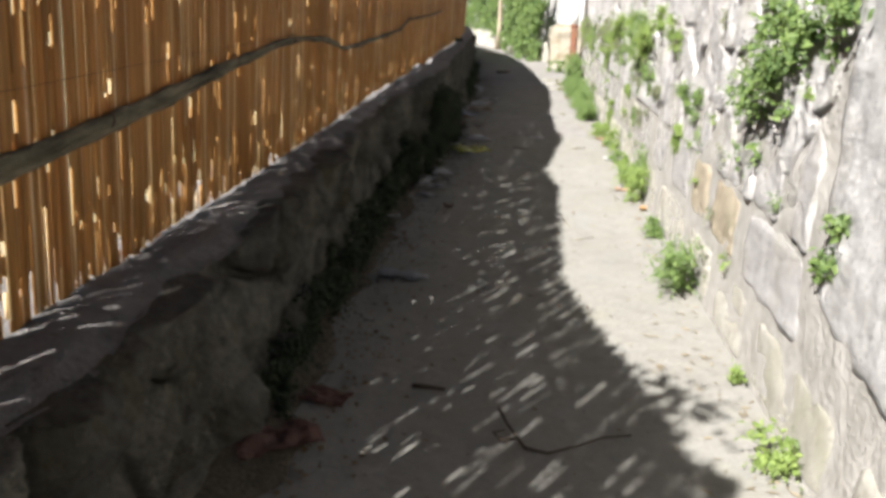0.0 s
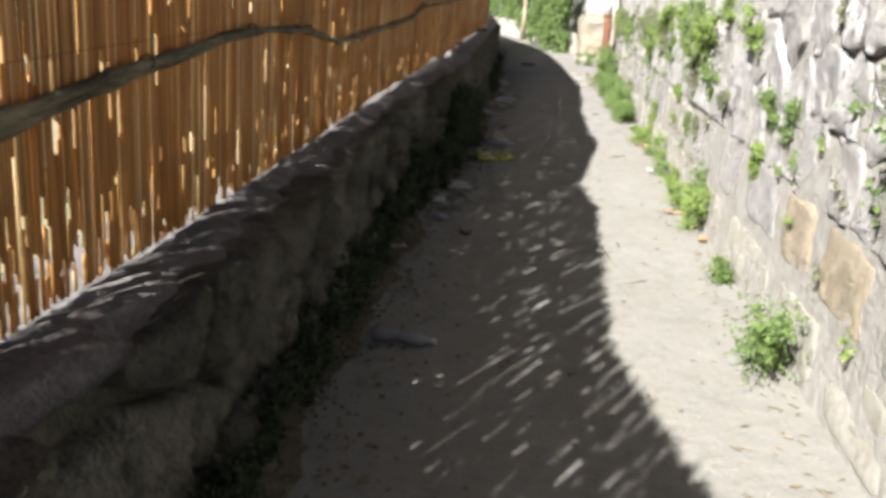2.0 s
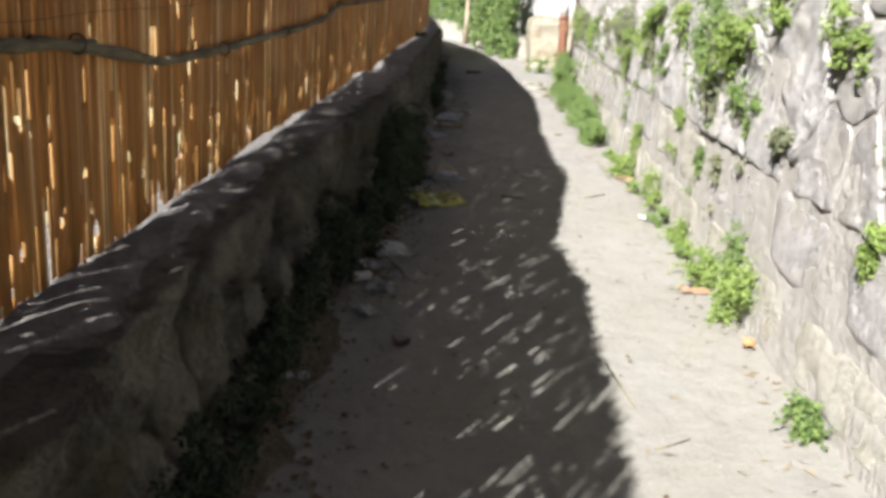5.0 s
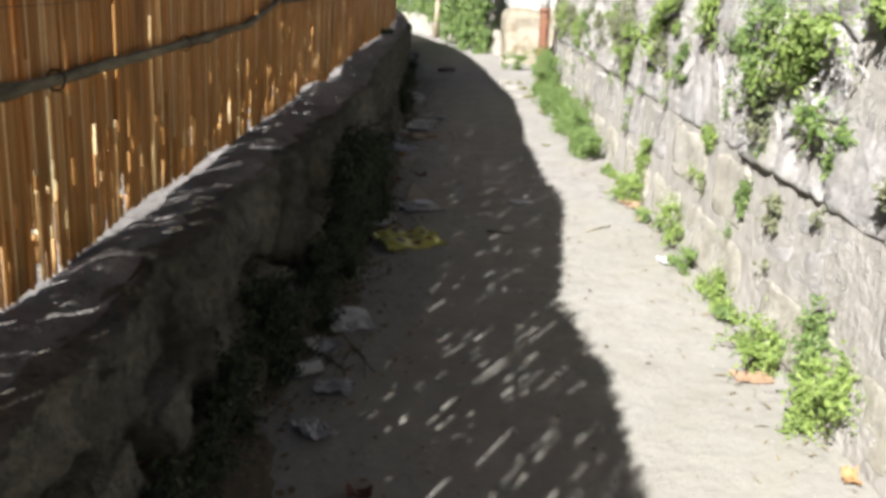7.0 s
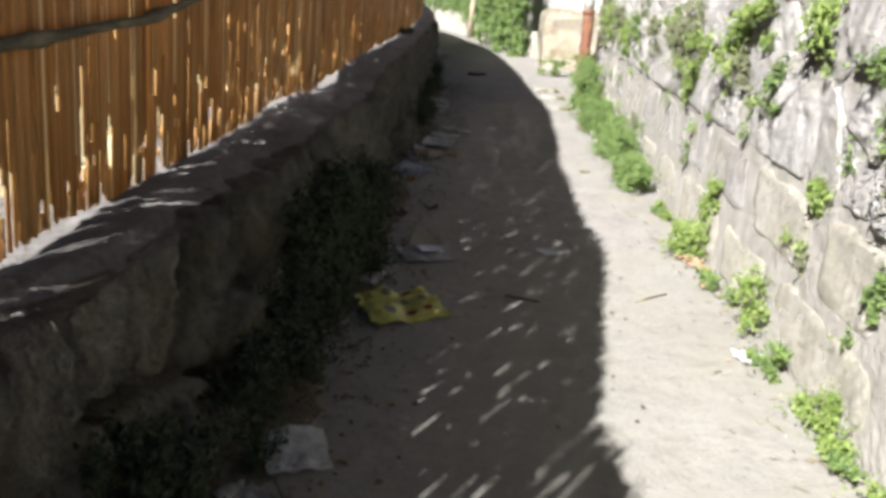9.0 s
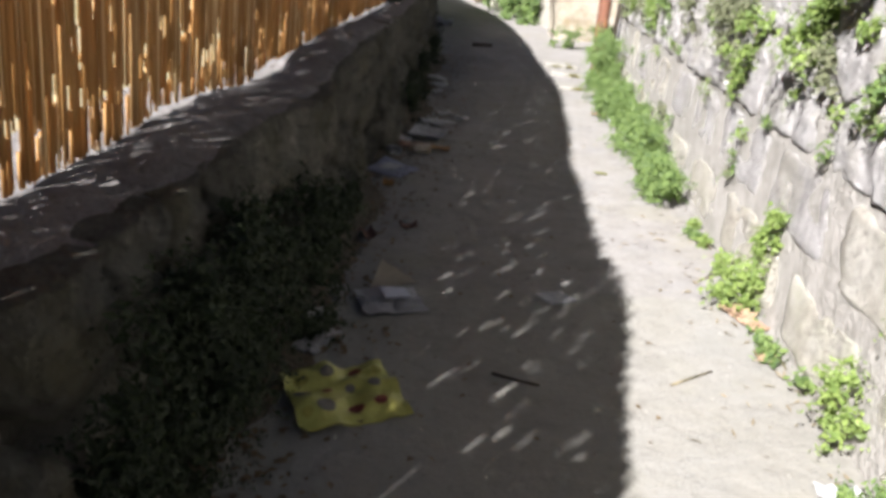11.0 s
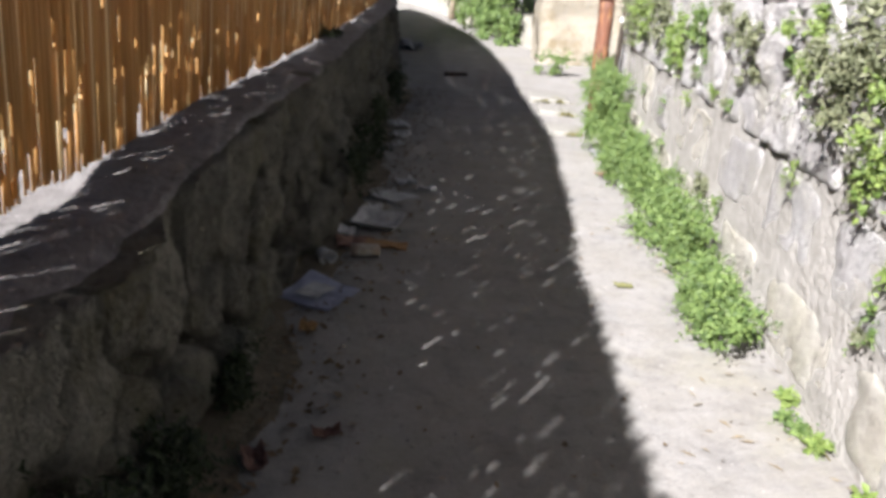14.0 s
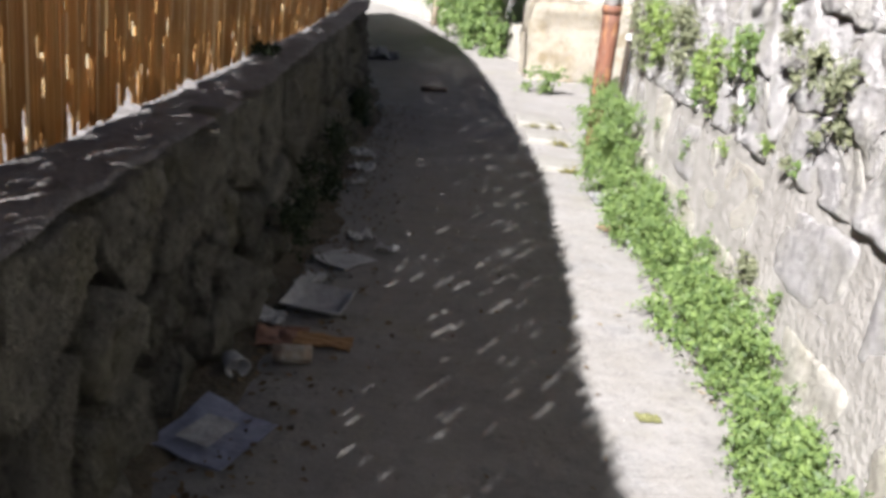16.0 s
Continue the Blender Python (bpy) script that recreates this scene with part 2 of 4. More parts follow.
# ---- low wall on the fence side ----
def strip(y0, y1, step, section):
    """A closed bar along the lane; section(y) gives its outline."""
    n = max(1, round((y1 - y0) / step))
    rings = [section(y0 + (y1 - y0) * i / n) for i in range(n + 1)]
    m = len(rings[0])
    verts = [p for r in rings for p in r]
    faces = [(i * m + k, i * m + (k + 1) % m, (i + 1) * m + (k + 1) % m, (i + 1) * m + k) for i in range(n) for k in range(m)]
    faces += [tuple(range(m))[::-1], tuple(range(n * m, n * m + m))]
    return verts, faces


def low_core(y):
    a, b, t = FENCE(y) - 0.22, FRONT(y) - 0.125 + 0.03 * n3(0, y * 4, 1), WALLTOP(y) - 0.05
    g = G(b, y) - 0.2
    return [(a, y, g), (b, y, g), (b + 0.004, y, (g + t) / 2), (b, y, t), (a, y, t)]


# core in the gap-shade mortar colour, seen between the stones
low_wall = tagged(solid("wall_low", *strip(-6, 34, 0.25, low_core), M_SHADEMORTAR), "low dry rubble stone wall, mortar coloured dark for shade in the gaps", "wall", kind="structure")


def coping(y):
    worn = min(1.0, max(0.0, (10.9 - y) / 2.5))          # the older stretch has lost its sharp front edge
    rag = (0.016 + 0.05 * worn) * n3(3.3, y * 2.3, 5) + (0.014 + 0.03 * worn) * n3(1.7, y * 7, 2) + 0.012 * n3(6.1, y * 19, 2)
    a, b = FENCE(y) - 0.26, FRONT(y) - 0.040 + rag - 0.02 * worn
    t = WALLTOP(y) + 0.02 * n3(0.4, y * 1.4, 9) + 0.007 * n3(4, y * 6, 1)
    th = 0.045 + 0.02 * n3(8, y * 2.2, 4)
    def top(s):
        return t - 0.004 + 0.012 * n3(s * 3, y * 3, 12) + 0.008 * n3(s * 9, y * 9, 3) + 0.004 * n3(s * 20, y * 24, 5)
    w = b - a
    drop = 0.014 + worn * (0.022 + 0.012 * n3(2, y * 4, 7))
    return [(a, y, t - th), (b - 0.035, y, t - th), (b - 0.012, y, t - th * 0.78), (b, y, t - th * 0.48 - drop * 0.3), (b - 0.014, y, t - drop),
            (b - 0.045 - 0.02 * worn, y, top(0.1) - drop * 0.45), (a + 0.82 * w, y, top(0.2) - 0.006 * worn), (a + 0.72 * w, y, top(0.33)), (a + 0.6 * w, y, top(0.45)), (a + 0.5 * w, y, top(0.55)), (a + 0.4 * w, y, top(0.65)), (a, y, top(0.9))]


solid("coping", *strip(-6, 34, 0.035, coping), M_CAP, low_wall, "rough grey cement coping", smooth=False)

# garden ground behind the fence
tagged(solid("garden_terrace", *strip(-8, 40, 1.0, lambda y: [(-60, y, -1), (FENCE(y) - 0.22, y, -1), (FENCE(y) - 0.22, y, WALLTOP(y) - 0.10), (-60, y, WALLTOP(y) - 0.1)]), M_SOIL),
       "dry garden soil behind the reed fence", "ground", kind="structure")

# ---- high stone wall on the sunny side ----
RIGHT_END = 16.3
tagged(solid("garden_bank", *strip(-8, RIGHT_END - 0.1, 1.0, lambda y: [(RIGHT(y) + 0.5, y, -1), (60, y, -1), (60, y, 2.5), (RIGHT(y) + 0.5, y, 2.3 + 0.03 * y)]), M_SOIL),
       "earth bank held by the stone wall", "ground", kind="structure")


def right_core(y):
    g, f = G(RIGHT(y), y), RIGHT(y) + 0.027
    face = []
    for i in range(29):
        v = -0.3 + 2.8 * i / 28
        d = 0.010 * n3(y * 4, v * 4, 2) + 0.006 * n3(y * 11, v * 11, 4) - 0.007
        if v > 1.0:
            d += 0.06 * max(0.0, n3(y * 1.9, v * 2.6, 7) + 0.12)
        face.append((f + d, y, g + v))
    return face[::-1] + [(f + 0.5, y, g - 0.3), (f + 0.5, y, g + 2.5)]


high_wall = tagged(solid("wall_high", *strip(-6, RIGHT_END, 0.08, right_core), M_MORTAR, smooth=True), "sunlit old stone wall with plants in its joints", "wall", kind="structure")


def stone_piece(rng, corners, surface, depth, n=6, round_=5, rough=0.012, jitter=0.02):
    """Vertices and faces of one stone. corners: (y, v) of its four corners; surface(y, v, d) places a point d proud of the wall."""
    (y0, v0), (y1, v1), (y2, v2), (y3, v3) = corners
    seed = rng.random() * 50
    bow = [rng.uniform(-jitter, jitter) for _ in range(4)]
    stops = [i / n for i in range(n + 1)]
    stops[1], stops[-2] = 0.02, 0.98
    def fn(s, t):
        s, t = stops[round(s * n)], stops[round(t * n)]
        y = (1 - t) * ((1 - s) * y0 + s * y1) + t * ((1 - s) * y3 + s * y2)
        v = (1 - t) * ((1 - s) * v0 + s * v1) + t * ((1 - s) * v3 + s * v2)
        a, b = abs(2 * s - 1), abs(2 * t - 1)
        # rounded corners
        k = 1 - 0.10 * (a * b) ** 2
        cy, cv = (y0 + y1 + y2 + y3) / 4, (v0 + v1 + v2 + v3) / 4
        y, v = cy + (y - cy) * k, cv + (v - cv) * k
        y += bow[0] * 4 * t * (1 - t) * (2 * s - 1) + bow[1] * 4 * t * (1 - t)
        v += bow[2] * 4 * s * (1 - s) * (2 * t - 1) + bow[3] * 4 * s * (1 - s)
        d = depth * ((1 - a ** round_) * (1 - b ** round_)) - 0.05
        if 0 < s < 1 and 0 < t < 1:
            d += rough * n3(y * 7, v * 7, seed) + rough * 0.8 * n3(y * 2.5, v * 2.5, seed + 9) + rough * 0.6 * n3(y * 19, v * 19, seed + 4)
        return surface(y, v, d)
    return sheet(n, n, fn)


def courses(rng, ya, yb, heights, lengths, wob, joint):
    """Uneven courses of quadrilaterals between ya and yb, as (course, corners)."""
    v, out = 0.0, []
    for c, h in enumerate(heights):
        y = ya + rng.uniform(-0.2, 0)
        def lo(q, c=c, v=v):
            return v + (wob[c] * n3(q * 1.7, c * 3.1, 4) if c else 0)
        nxt = wob[min(c + 1, len(wob) - 1)]
        def hi(q, c=c, v=v, h=h, nxt=nxt):
            return v + h + nxt * n3(q * 1.7, (c + 1) * 3.1, 4)
        lean = 0
        while y < yb:
            w = rng.uniform(*lengths[c])
            l2 = rng.uniform(-1, 1) * wob[c] * 0.8
            a, b = y + joint, y + w - joint
            out.append((c, [(a - lean, lo(a) + joint), (b - l2, lo(b) + joint), (b + l2, hi(b) - joint), (a + lean, hi(a) - joint)]))
            y, lean = y + w, l2
        v += h
    return out


# ---- reed fence ----
fence = tagged(empty("reed_fence", FENCE(0), 0, WALLTOP(0)), "tall golden-brown reed screen fence standing on the low wall", "fence")
FO = fence.matrix_world.translation.copy()
rng = random.Random(5)


def hem(y):
    """Height of the fence's foot above the coping."""
    h = 0.0 + 0.03 * max(0, n3(2, y * 1.1, 8))
    for c, w, up in ((10.6, 0.33, 0.060), (6.9, 0.6, 0.034), (12.45, 0.12, 0.035), (7.55, 0.3, 0.03), (9.4, 0.3, 0.02), (13.0, 0.12, 0.02)):
        h += up * max(0.0, 1 - abs(y - c) / w)
    return h


def reed(y, rng, spans):
    """One reed at y, as pieces over spans of its length (0 foot, 1 tip); some are split, with only a thin half shell left over a stretch."""
    r = rng.uniform(0.0034, 0.0060)
    x = FENCE(y) + rng.gauss(0, 0.0012) + 0.018 * n3(1, y * 0.8, 6)
    z0 = WALLTOP(y) + hem(y) + abs(rng.gauss(0, 0.009)) - 0.006
    z1 = FENCETOP(y) + rng.gauss(0, 0.035)
    dx, dy = rng.gauss(0, 0.001), 0.02 * n3(y * 2.5, 3, 1) + rng.gauss(0, 0.0018)
    bx, by, ph = rng.gauss(0, 0.0008), rng.gauss(0, 0.0016), rng.uniform(0, 6)
    out, split = [], (2.0, 2.0)
    if rng.random() < 0.22:
        u = rng.uniform(-0.1, 0.85)
        split = (u, u + rng.uniform(0.06, 0.5))
    cut = []
    for a, b in spans:
        marks = [a] + [m for m in split if a + 0.02 < m < b - 0.02] + [b]
        cut += list(zip(marks, marks[1:]))
    for a, b in cut:
        pts, rad = [], []
        n = max(1, round(5 * (b - a)))
        for i in range(n + 1):
            s = a + (b - a) * i / n
            pts.append((x + dx * s + bx * math.sin(5 * s + ph), y + dy * s + by * math.sin(6 * s + ph), z0 + s * (z1 - z0)))
            rad.append(r * (1 - 0.1 * s))
        if split[0] <= (a + b) / 2 <= split[1]:
            v = [(p[0] + dx2 * q, p[1] + dy2 * q, p[2]) for p, q in zip(pts, rad) for dx2, dy2 in ((-0.35, -1), (0.45, 0), (-0.35, 1))]
            out.append((v, [(i * 3 + k, i * 3 + k + 1, i * 3 + k + 4, i * 3 + k + 3) for i in range(n) for k in (0, 1)]))
        else:
            out.append(tube(pts, rad, 5, True))
    return out


# worn holes in the screen: (y, half width, lower end, upper end)
holes = []
for k in range(2500):                       # frayed feet
    hy = rng.uniform(-6, 28)
    holes.append((hy, rng.uniform(0.0022, 0.0062), -0.02, min(0.32, 0.02 + rng.expovariate(13))))
for k in range(1600):                       # short gaps at all heights
    hy, lo = rng.uniform(-6, 22), rng.uniform(0.02, 0.95)
    holes.append((hy, rng.uniform(0.0056, 0.0082), lo, lo + rng.uniform(0.045, 0.115) * rng.choice((0.7, 1, 1, 1.4))))
for k in range(430):                        # more of them near the top, above all on the first stretch
    hy, lo = rng.uniform(-3, 6.5) if k < 330 else rng.uniform(6.5, 16), rng.uniform(0.5, 0.95)
    holes.append((hy, rng.uniform(0.0055, 0.0078), lo, lo + rng.uniform(0.07, 0.24) * (1 if hy < 6.5 else 0.6)))
for k in range(450):                        # worn low down, where the reeds rub on the coping
    hy, lo = rng.uniform(-4, 20) if k < 420 else rng.uniform(7, 11.5), rng.uniform(0.0, 0.13)
    holes.append((hy, rng.uniform(0.006, 0.0098), lo, lo + rng.uniform(0.02, 0.06)))
for k in range(7):                         # long narrow slits
    hy, lo = rng.uniform(-4, 18), rng.uniform(0.1, 0.6)
    holes.append((hy, rng.uniform(0.006, 0.007), lo, lo + rng.uniform(0.15, 0.32)))
holes = sorted(h for h in holes if h[0] < 4 or h[3] < 0.955)


def spans_at(y):
    # each gap narrows towards its upper end
    cuts = [(max(a, 0), b - (b - a) * 0.75 * (abs(hy - y) / w) ** 1.5) for hy, w, a, b in holes if abs(hy - y) < w]
    if not cuts:
        return [(0.0, 1.0)]
    cuts.sort()
    out, s = [], 0.0
    for a, b in cuts:
        if a - s > 0.01:
            out.append((s, a))
        s = max(s, b)
    if s < 0.99:
        out.append((s, 1.0))
    return out


reed_chunks, y, count = [], -6.0, 0
while y < 28:
    y += rng.uniform(0.0042, 0.0064)
    spans = spans_at(y)
    if not spans:
        continue
    for chunk in reed(y, rng, spans):
        if 2.0 < y and count < 300:
            solid("reed", [Vector(v) - FO for v in chunk[0]], chunk[1], M_REED, fence, smooth=True)
            count += 1
        else:
            reed_chunks.append(chunk)
rv, rf = merge(reed_chunks)
tagged(solid("reed_mat", [Vector(v) - FO for v in rv], rf, M_REEDS, fence, "dense row of split dry reeds", smooth=True), kind="stuff")


def fence_bar(name, pts, radii, material, label="", sides=8, knots=0.0):
    """A bar laid along the fence; pts: (y, z), off: distance in front of the reeds."""
    ys = np.arange(pts[0][0], pts[-1][0], 0.09)
    py, pz = [p[0] for p in pts], [p[1] for p in pts]
    path, rad = [], []
    for q in ys:
        path.append((FENCE(q) + 0.026 + 0.006 * n3(2, q * 3, 3) - FO.x, q - FO.y, float(np.interp(q, py, pz)) + 0.008 * n3(7, q * 2.5, 1) - FO.z))
        rad.append(float(np.interp(q, py, radii)) * (1 + knots * max(0, n3(3, q * 6, 5)) * 2))
    return solid(name, *tube(path, rad, sides), material, fence, label, smooth=True)


rail_a = fence_bar("rail", [(-2, 0.78), (2.04, 1.09), (2.6, 1.14), (3.57, 1.25), (4.4, 1.325), (4.95, 1.32), (5.35, 1.305)], [0.021, 0.020, 0.018, 0.016, 0.014, 0.013, 0.009], M_WOOD, "crooked grey branch tied along the reeds", knots=0.5)
fence_bar("thin_rail", [(-2, 0.742), (1.4, 1.005), (2.1, 1.062), (2.9, 1.142), (3.5, 1.222), (4.2, 1.292), (4.6, 1.315)], [0.011, 0.012, 0.012, 0.011, 0.010, 0.008, 0.006], M_WOOD, "thin second branch bound along the first", knots=0.6)
rail_b = fence_bar("rail", [(5.0, 1.33), (5.3, 1.29), (5.7, 1.242), (6.2, 1.252), (7.3, 1.300), (7.96, 1.33), (8.6, 1.43), (10.4, 1.48), (11.6, 1.54)], [0.013, 0.014, 0.014, 0.014, 0.014, 0.013, 0.012, 0.010, 0.008], M_WOOD, "thin grey branch tied along the reeds", knots=0.7)
fence_bar("upper_rail", [(-1.5, 2.6), (0, 2.43), (2.1, 2.16), (4, 2.0), (6, 2.0)], [0.024, 0.024, 0.022, 0.018, 0.012], M_WOOD, "grey branch tied high along the reeds", knots=0.7)
M_WIRE = make_plain("rusty_wire", (0.10, 0.07, 0.05), (0.05, 0.04, 0.035), 40, 0.6, 0.7, 0)
for k, h in enumerate((0.62, 1.75)):
    fence_bar("wire", [(q, WALLTOP(q) + h) for q in (-6, 0, 6, 12, 18, 24)], [0.001] * 6, M_WIRE, sides=4)
for q, z in ((2.5, 1.13), (3.6, 1.255), (4.45, 1.325), (5.2, 1.31), (6.3, 1.255), (7.2, 1.295), (8.6, 1.43)):
    c = Vector((FENCE(q) + 0.026, q, z)) - FO
    ring = [c + Vector((0.021 * math.cos(a), 0.004 * math.sin(3 * a), 0.024 * math.sin(a))) for a in [i * math.pi / 5 for i in range(11)]]
    solid("tie", *tube(ring, [0.0028] * 11, 5), M_WIRE, rail_a if q < 5.1 else rail_b)

# ---- plants ----
def leaf_mesh(rng, spots, size, up=0.35, aim=(-0.5, -0.5, 0.4)):
    """Many small folded leaves, loose in soft masses and along shoots that stand out of them. spots: (centre, radii, count)."""
    verts, faces = [], []
    aim = Vector(aim)

    def leaf(p, d, k=1.0):
        nrm = (d * 0.7 + aim + Vector((rng.gauss(0, 0.5), rng.gauss(0, 0.5), rng.gauss(0, 0.4)))).normalized()
        t = nrm.cross(Vector((rng.gauss(0, 1), rng.gauss(0, 1), rng.gauss(0, 1)))).normalized()
        s = nrm.cross(t)
        L = size * k * rng.uniform(0.5, 1.5)
        w = L * rng.uniform(0.18, 0.34)
        o = len(verts)
        verts.extend([p, p + t * L * 0.45 + s * w + nrm * L * 0.10, p + t * L - nrm * L * 0.12, p + t * L * 0.45 - s * w + nrm * L * 0.10])
        faces.extend([(o, o + 1, o + 2), (o, o + 2, o + 3)])

    for c, rad, n in spots:
        c = Vector(c)
        mean = sum(rad) / 3
        for _ in range(int(n * 0.8)):
            d = Vector((rng.gauss(0, 1), rng.gauss(0, 1), rng.gauss(0, 1))).normalized()
            k = min(1.7, abs(rng.gauss(0, 0.68)))
            leaf(c + Vector((d.x * rad[0] * k, d.y * rad[1] * k, d.z * rad[2] * k)), d)
        for _ in range(max(1, n // 16)):
            d = (Vector((rng.gauss(0, 0.8), rng.gauss(0, 0.9), rng.gauss(0, 0.9))) + Vector((aim.x * 0.7, aim.y * 0.5, up))).normalized()
            L, bend = mean * rng.uniform(1.0, 2.3), rng.uniform(-0.1, 0.7)
            q = c + Vector((rng.uniform(-.5, .5) * rad[0], rng.uniform(-.5, .5) * rad[1], rng.uniform(-.5, .5) * rad[2]))
            m = max(3, int(L / (size * 0.42)))
            for i in range(m):
                h = (i + 1) / m
                leaf(q + d * (L * h) - Vector((0, 0, bend * L * h * h)), d, 1.1 - 0.5 * h)
    return verts, faces


def stem_mesh(rng, root, spots, r=0.004, n=3):
    chunks = []
    root = Vector(root)
    for c, rad, _ in spots:
        for _ in range(n):
            e = Vector(c) + Vector((rng.uniform(-1, 1) * rad[0], rng.uniform(-1, 1) * rad[1], rng.uniform(-1, 1) * rad[2])) * 0.8
            m = (root + e) / 2 + Vector((rng.uniform(-0.04, 0.01), rng.uniform(-0.03, 0.03), rng.uniform(0, 0.05)))
            chunks.append(tube([root, m, e], [r, r * 0.7, r * 0.35], 5))
    return merge(chunks)


def plant(name, rng, root, spots, size, material, label, category="plant", group="", aim=(-0.5, -0.5, 0.4), stems=3, r=0.004):
    """A plant rooted at root (world), with leaf masses at spots relative to it."""
    top = tagged(empty(name, *root), label, category, group)
    if stems:
        solid("stem", *stem_mesh(rng, (0, 0, 0), spots[:1], r, 1), M_STEM, top)
    v, f = leaf_mesh(rng, spots, size, aim=aim)
    solid("foliage", v, f, material, top)
    return top


def ellipsoids(rng, ry, rz, rx, n, per):
    """Ragged leaf masses against a wall, with a few drooping tails."""
    out = []
    for _ in range(n):
        k = rng.uniform(0.18, 0.48)
        out.append(((-rng.uniform(0.1, 1.1) * rx, rng.gauss(0, 0.5) * ry, rng.gauss(0, 0.5) * rz), (rx * 0.4, ry * k + 0.015, rz * k + 0.015), int(per * (0.5 + 2 * k))))
    for _ in range(2):
        q, h = rng.uniform(-0.7, 0.7) * ry, rng.uniform(0.6, 1.5) * rz
        out.append(((-0.4 * rx, q, -h), (rx * 0.25, 0.03, 0.4 * h), per // 2))
    return out


rng = random.Random(31)
# y, z of the middle, half length, half height, how far it stands out
WALL_PLANTS = [(3.95, 1.22, .22, .18, .14), (3.45, 1.45, .30, .18, .17), (3.1, 1.62, .24, .12, .12), (3.75, 1.62, .20, .09, .10), (2.80, .84, .10, .10, .07),
               (5.6, 1.13, .10, .07, .08), (5.3, 1.10, .09, .08, .09), (5.76, .85, .035, .09, .04), (6.2, 1.53, .17, .12, .12), (6.75, 1.05, .14, .06, .09),
               (7.65, 1.42, .26, .24, .16), (7.25, 1.10, .20, .09, .08), (7.02, 1.6, .2, .1, .1), (8.0, 1.45, .24, .22, .2), (7.95, 1.12, .15, .13, .1), (8.67, .90, .05, .05, .05), (8.1, .73, .04, .08, .04),
               (7.68, .75, .07, .06, .05), (9.45, 1.23, .14, .10, .10), (9.72, 1.54, .22, .10, .14), (10.05, 1.42, .2, .2, .12), (9.9, 1.28, .13, .09, .12), (10.05, .59, .07, .07, .06), (10.2, .48, .05, .04, .05),
               (11.0, 1.26, .20, .18, .15), (11.3, 1.40, .26, .22, .16), (11.8, 1.47, .14, .10, .10), (12.5, 1.36, .17, .12, .11), (12.75, 1.46, .2, .1, .1), (13.4, 1.38, .14, .10, .10), (12.9, .60, .09, .11, .05),
               (13.85, 1.36, .18, .16, .12), (14.1, 1.22, .10, .10, .08), (14.55, 1.44, .24, .18, .14), (15.1, 1.45, .25, .2, .14), (15.7, 1.4, .2, .25, .12), (9.0, 1.55, .2, .1, .1)]
for y, z, ry, rz, rx in WALL_PLANTS:
    n = max(2, int(11 * ry * rz / 0.05))
    plant("wall_plant", rng, (RIGHT(y) + 0.01, y, z), ellipsoids(rng, ry * 0.95, rz * 0.95, rx * 0.7, n, 70 if y > 4.3 else 52), 0.027 if y > 4.3 else 0.034, rng.choice((M_FRESH, M_FRESH, M_LEAF, M_GREYLEAF)) if not (y < 4.3 or 12 < y < 13) else M_LEAF if y < 5 else M_GREYLEAF, "bright green leafy weed rooted in the wall joints", group="plants in the stone wall")

# small sprigs in the joints
for _ in range(70):
    y, z = rng.uniform(2.95, 15.8), 0.0
    z = G(RIGHT(y), y) + rng.choice((rng.uniform(0.75, 1.55), rng.uniform(0.75, 1.55), rng.uniform(0.3, 0.75)))
    s = rng.uniform(0.02, 0.055)
    plant("sprig", rng, (RIGHT(y) + 0.01, y, z), [((-0.02, rng.uniform(-1, 1) * s, rng.uniform(-1.3, 0.8) * s), (0.022, s, s), rng.randint(10, 22)) for _ in range(2)], 0.024, rng.choice((M_FRESH, M_LEAF, M_GREYLEAF)), "tiny green sprig in a wall joint", group="plants in the stone wall", stems=0)

# weeds at the foot of the sunny wall: y, half length, height, width
FOOT = [(2.72, .16, .20, .16), (3.44, .09, .10, .08), (4.62, .20, .42, .26), (5.95, .22, .18, .2), (6.85, .16, .40, .14), (7.05, .08, .5, .08), (7.5, .2, .28, .2), (8.2, .25, .2, .14), (9.06, .10, .36, .12), (8.75, .2, .14, .12),
        (10.15, .24, .26, .20), (10.55, .10, .14, .10), (11.25, .07, .08, .06), (11.1, .1, .06, .12), (9.6, .3, .1, .1), (7.9, .14, .1, .1), (10.9, .1, .1, .08)]
for y, ry, h, w in FOOT:
    x, h, w, ry = RIGHT(y), h * 0.85, w * 0.7, ry * 0.9
    n = max(3, int(260 * ry * h))
    spots = [((-rng.uniform(0.1, 1) * w, rng.uniform(-1, 1) * ry * 0.8, rng.uniform(0.1, 0.85) * h), (w * 0.4, ry * 0.35, h * 0.28), 70) for _ in range(n)]
    plant("weed", rng, (x - 0.01, y, ground_z(x, y)), spots, 0.024, rng.choice((M_FRESH, M_LEAF)), "green weed tuft at the foot of the stone wall", group="weeds at the wall foot")
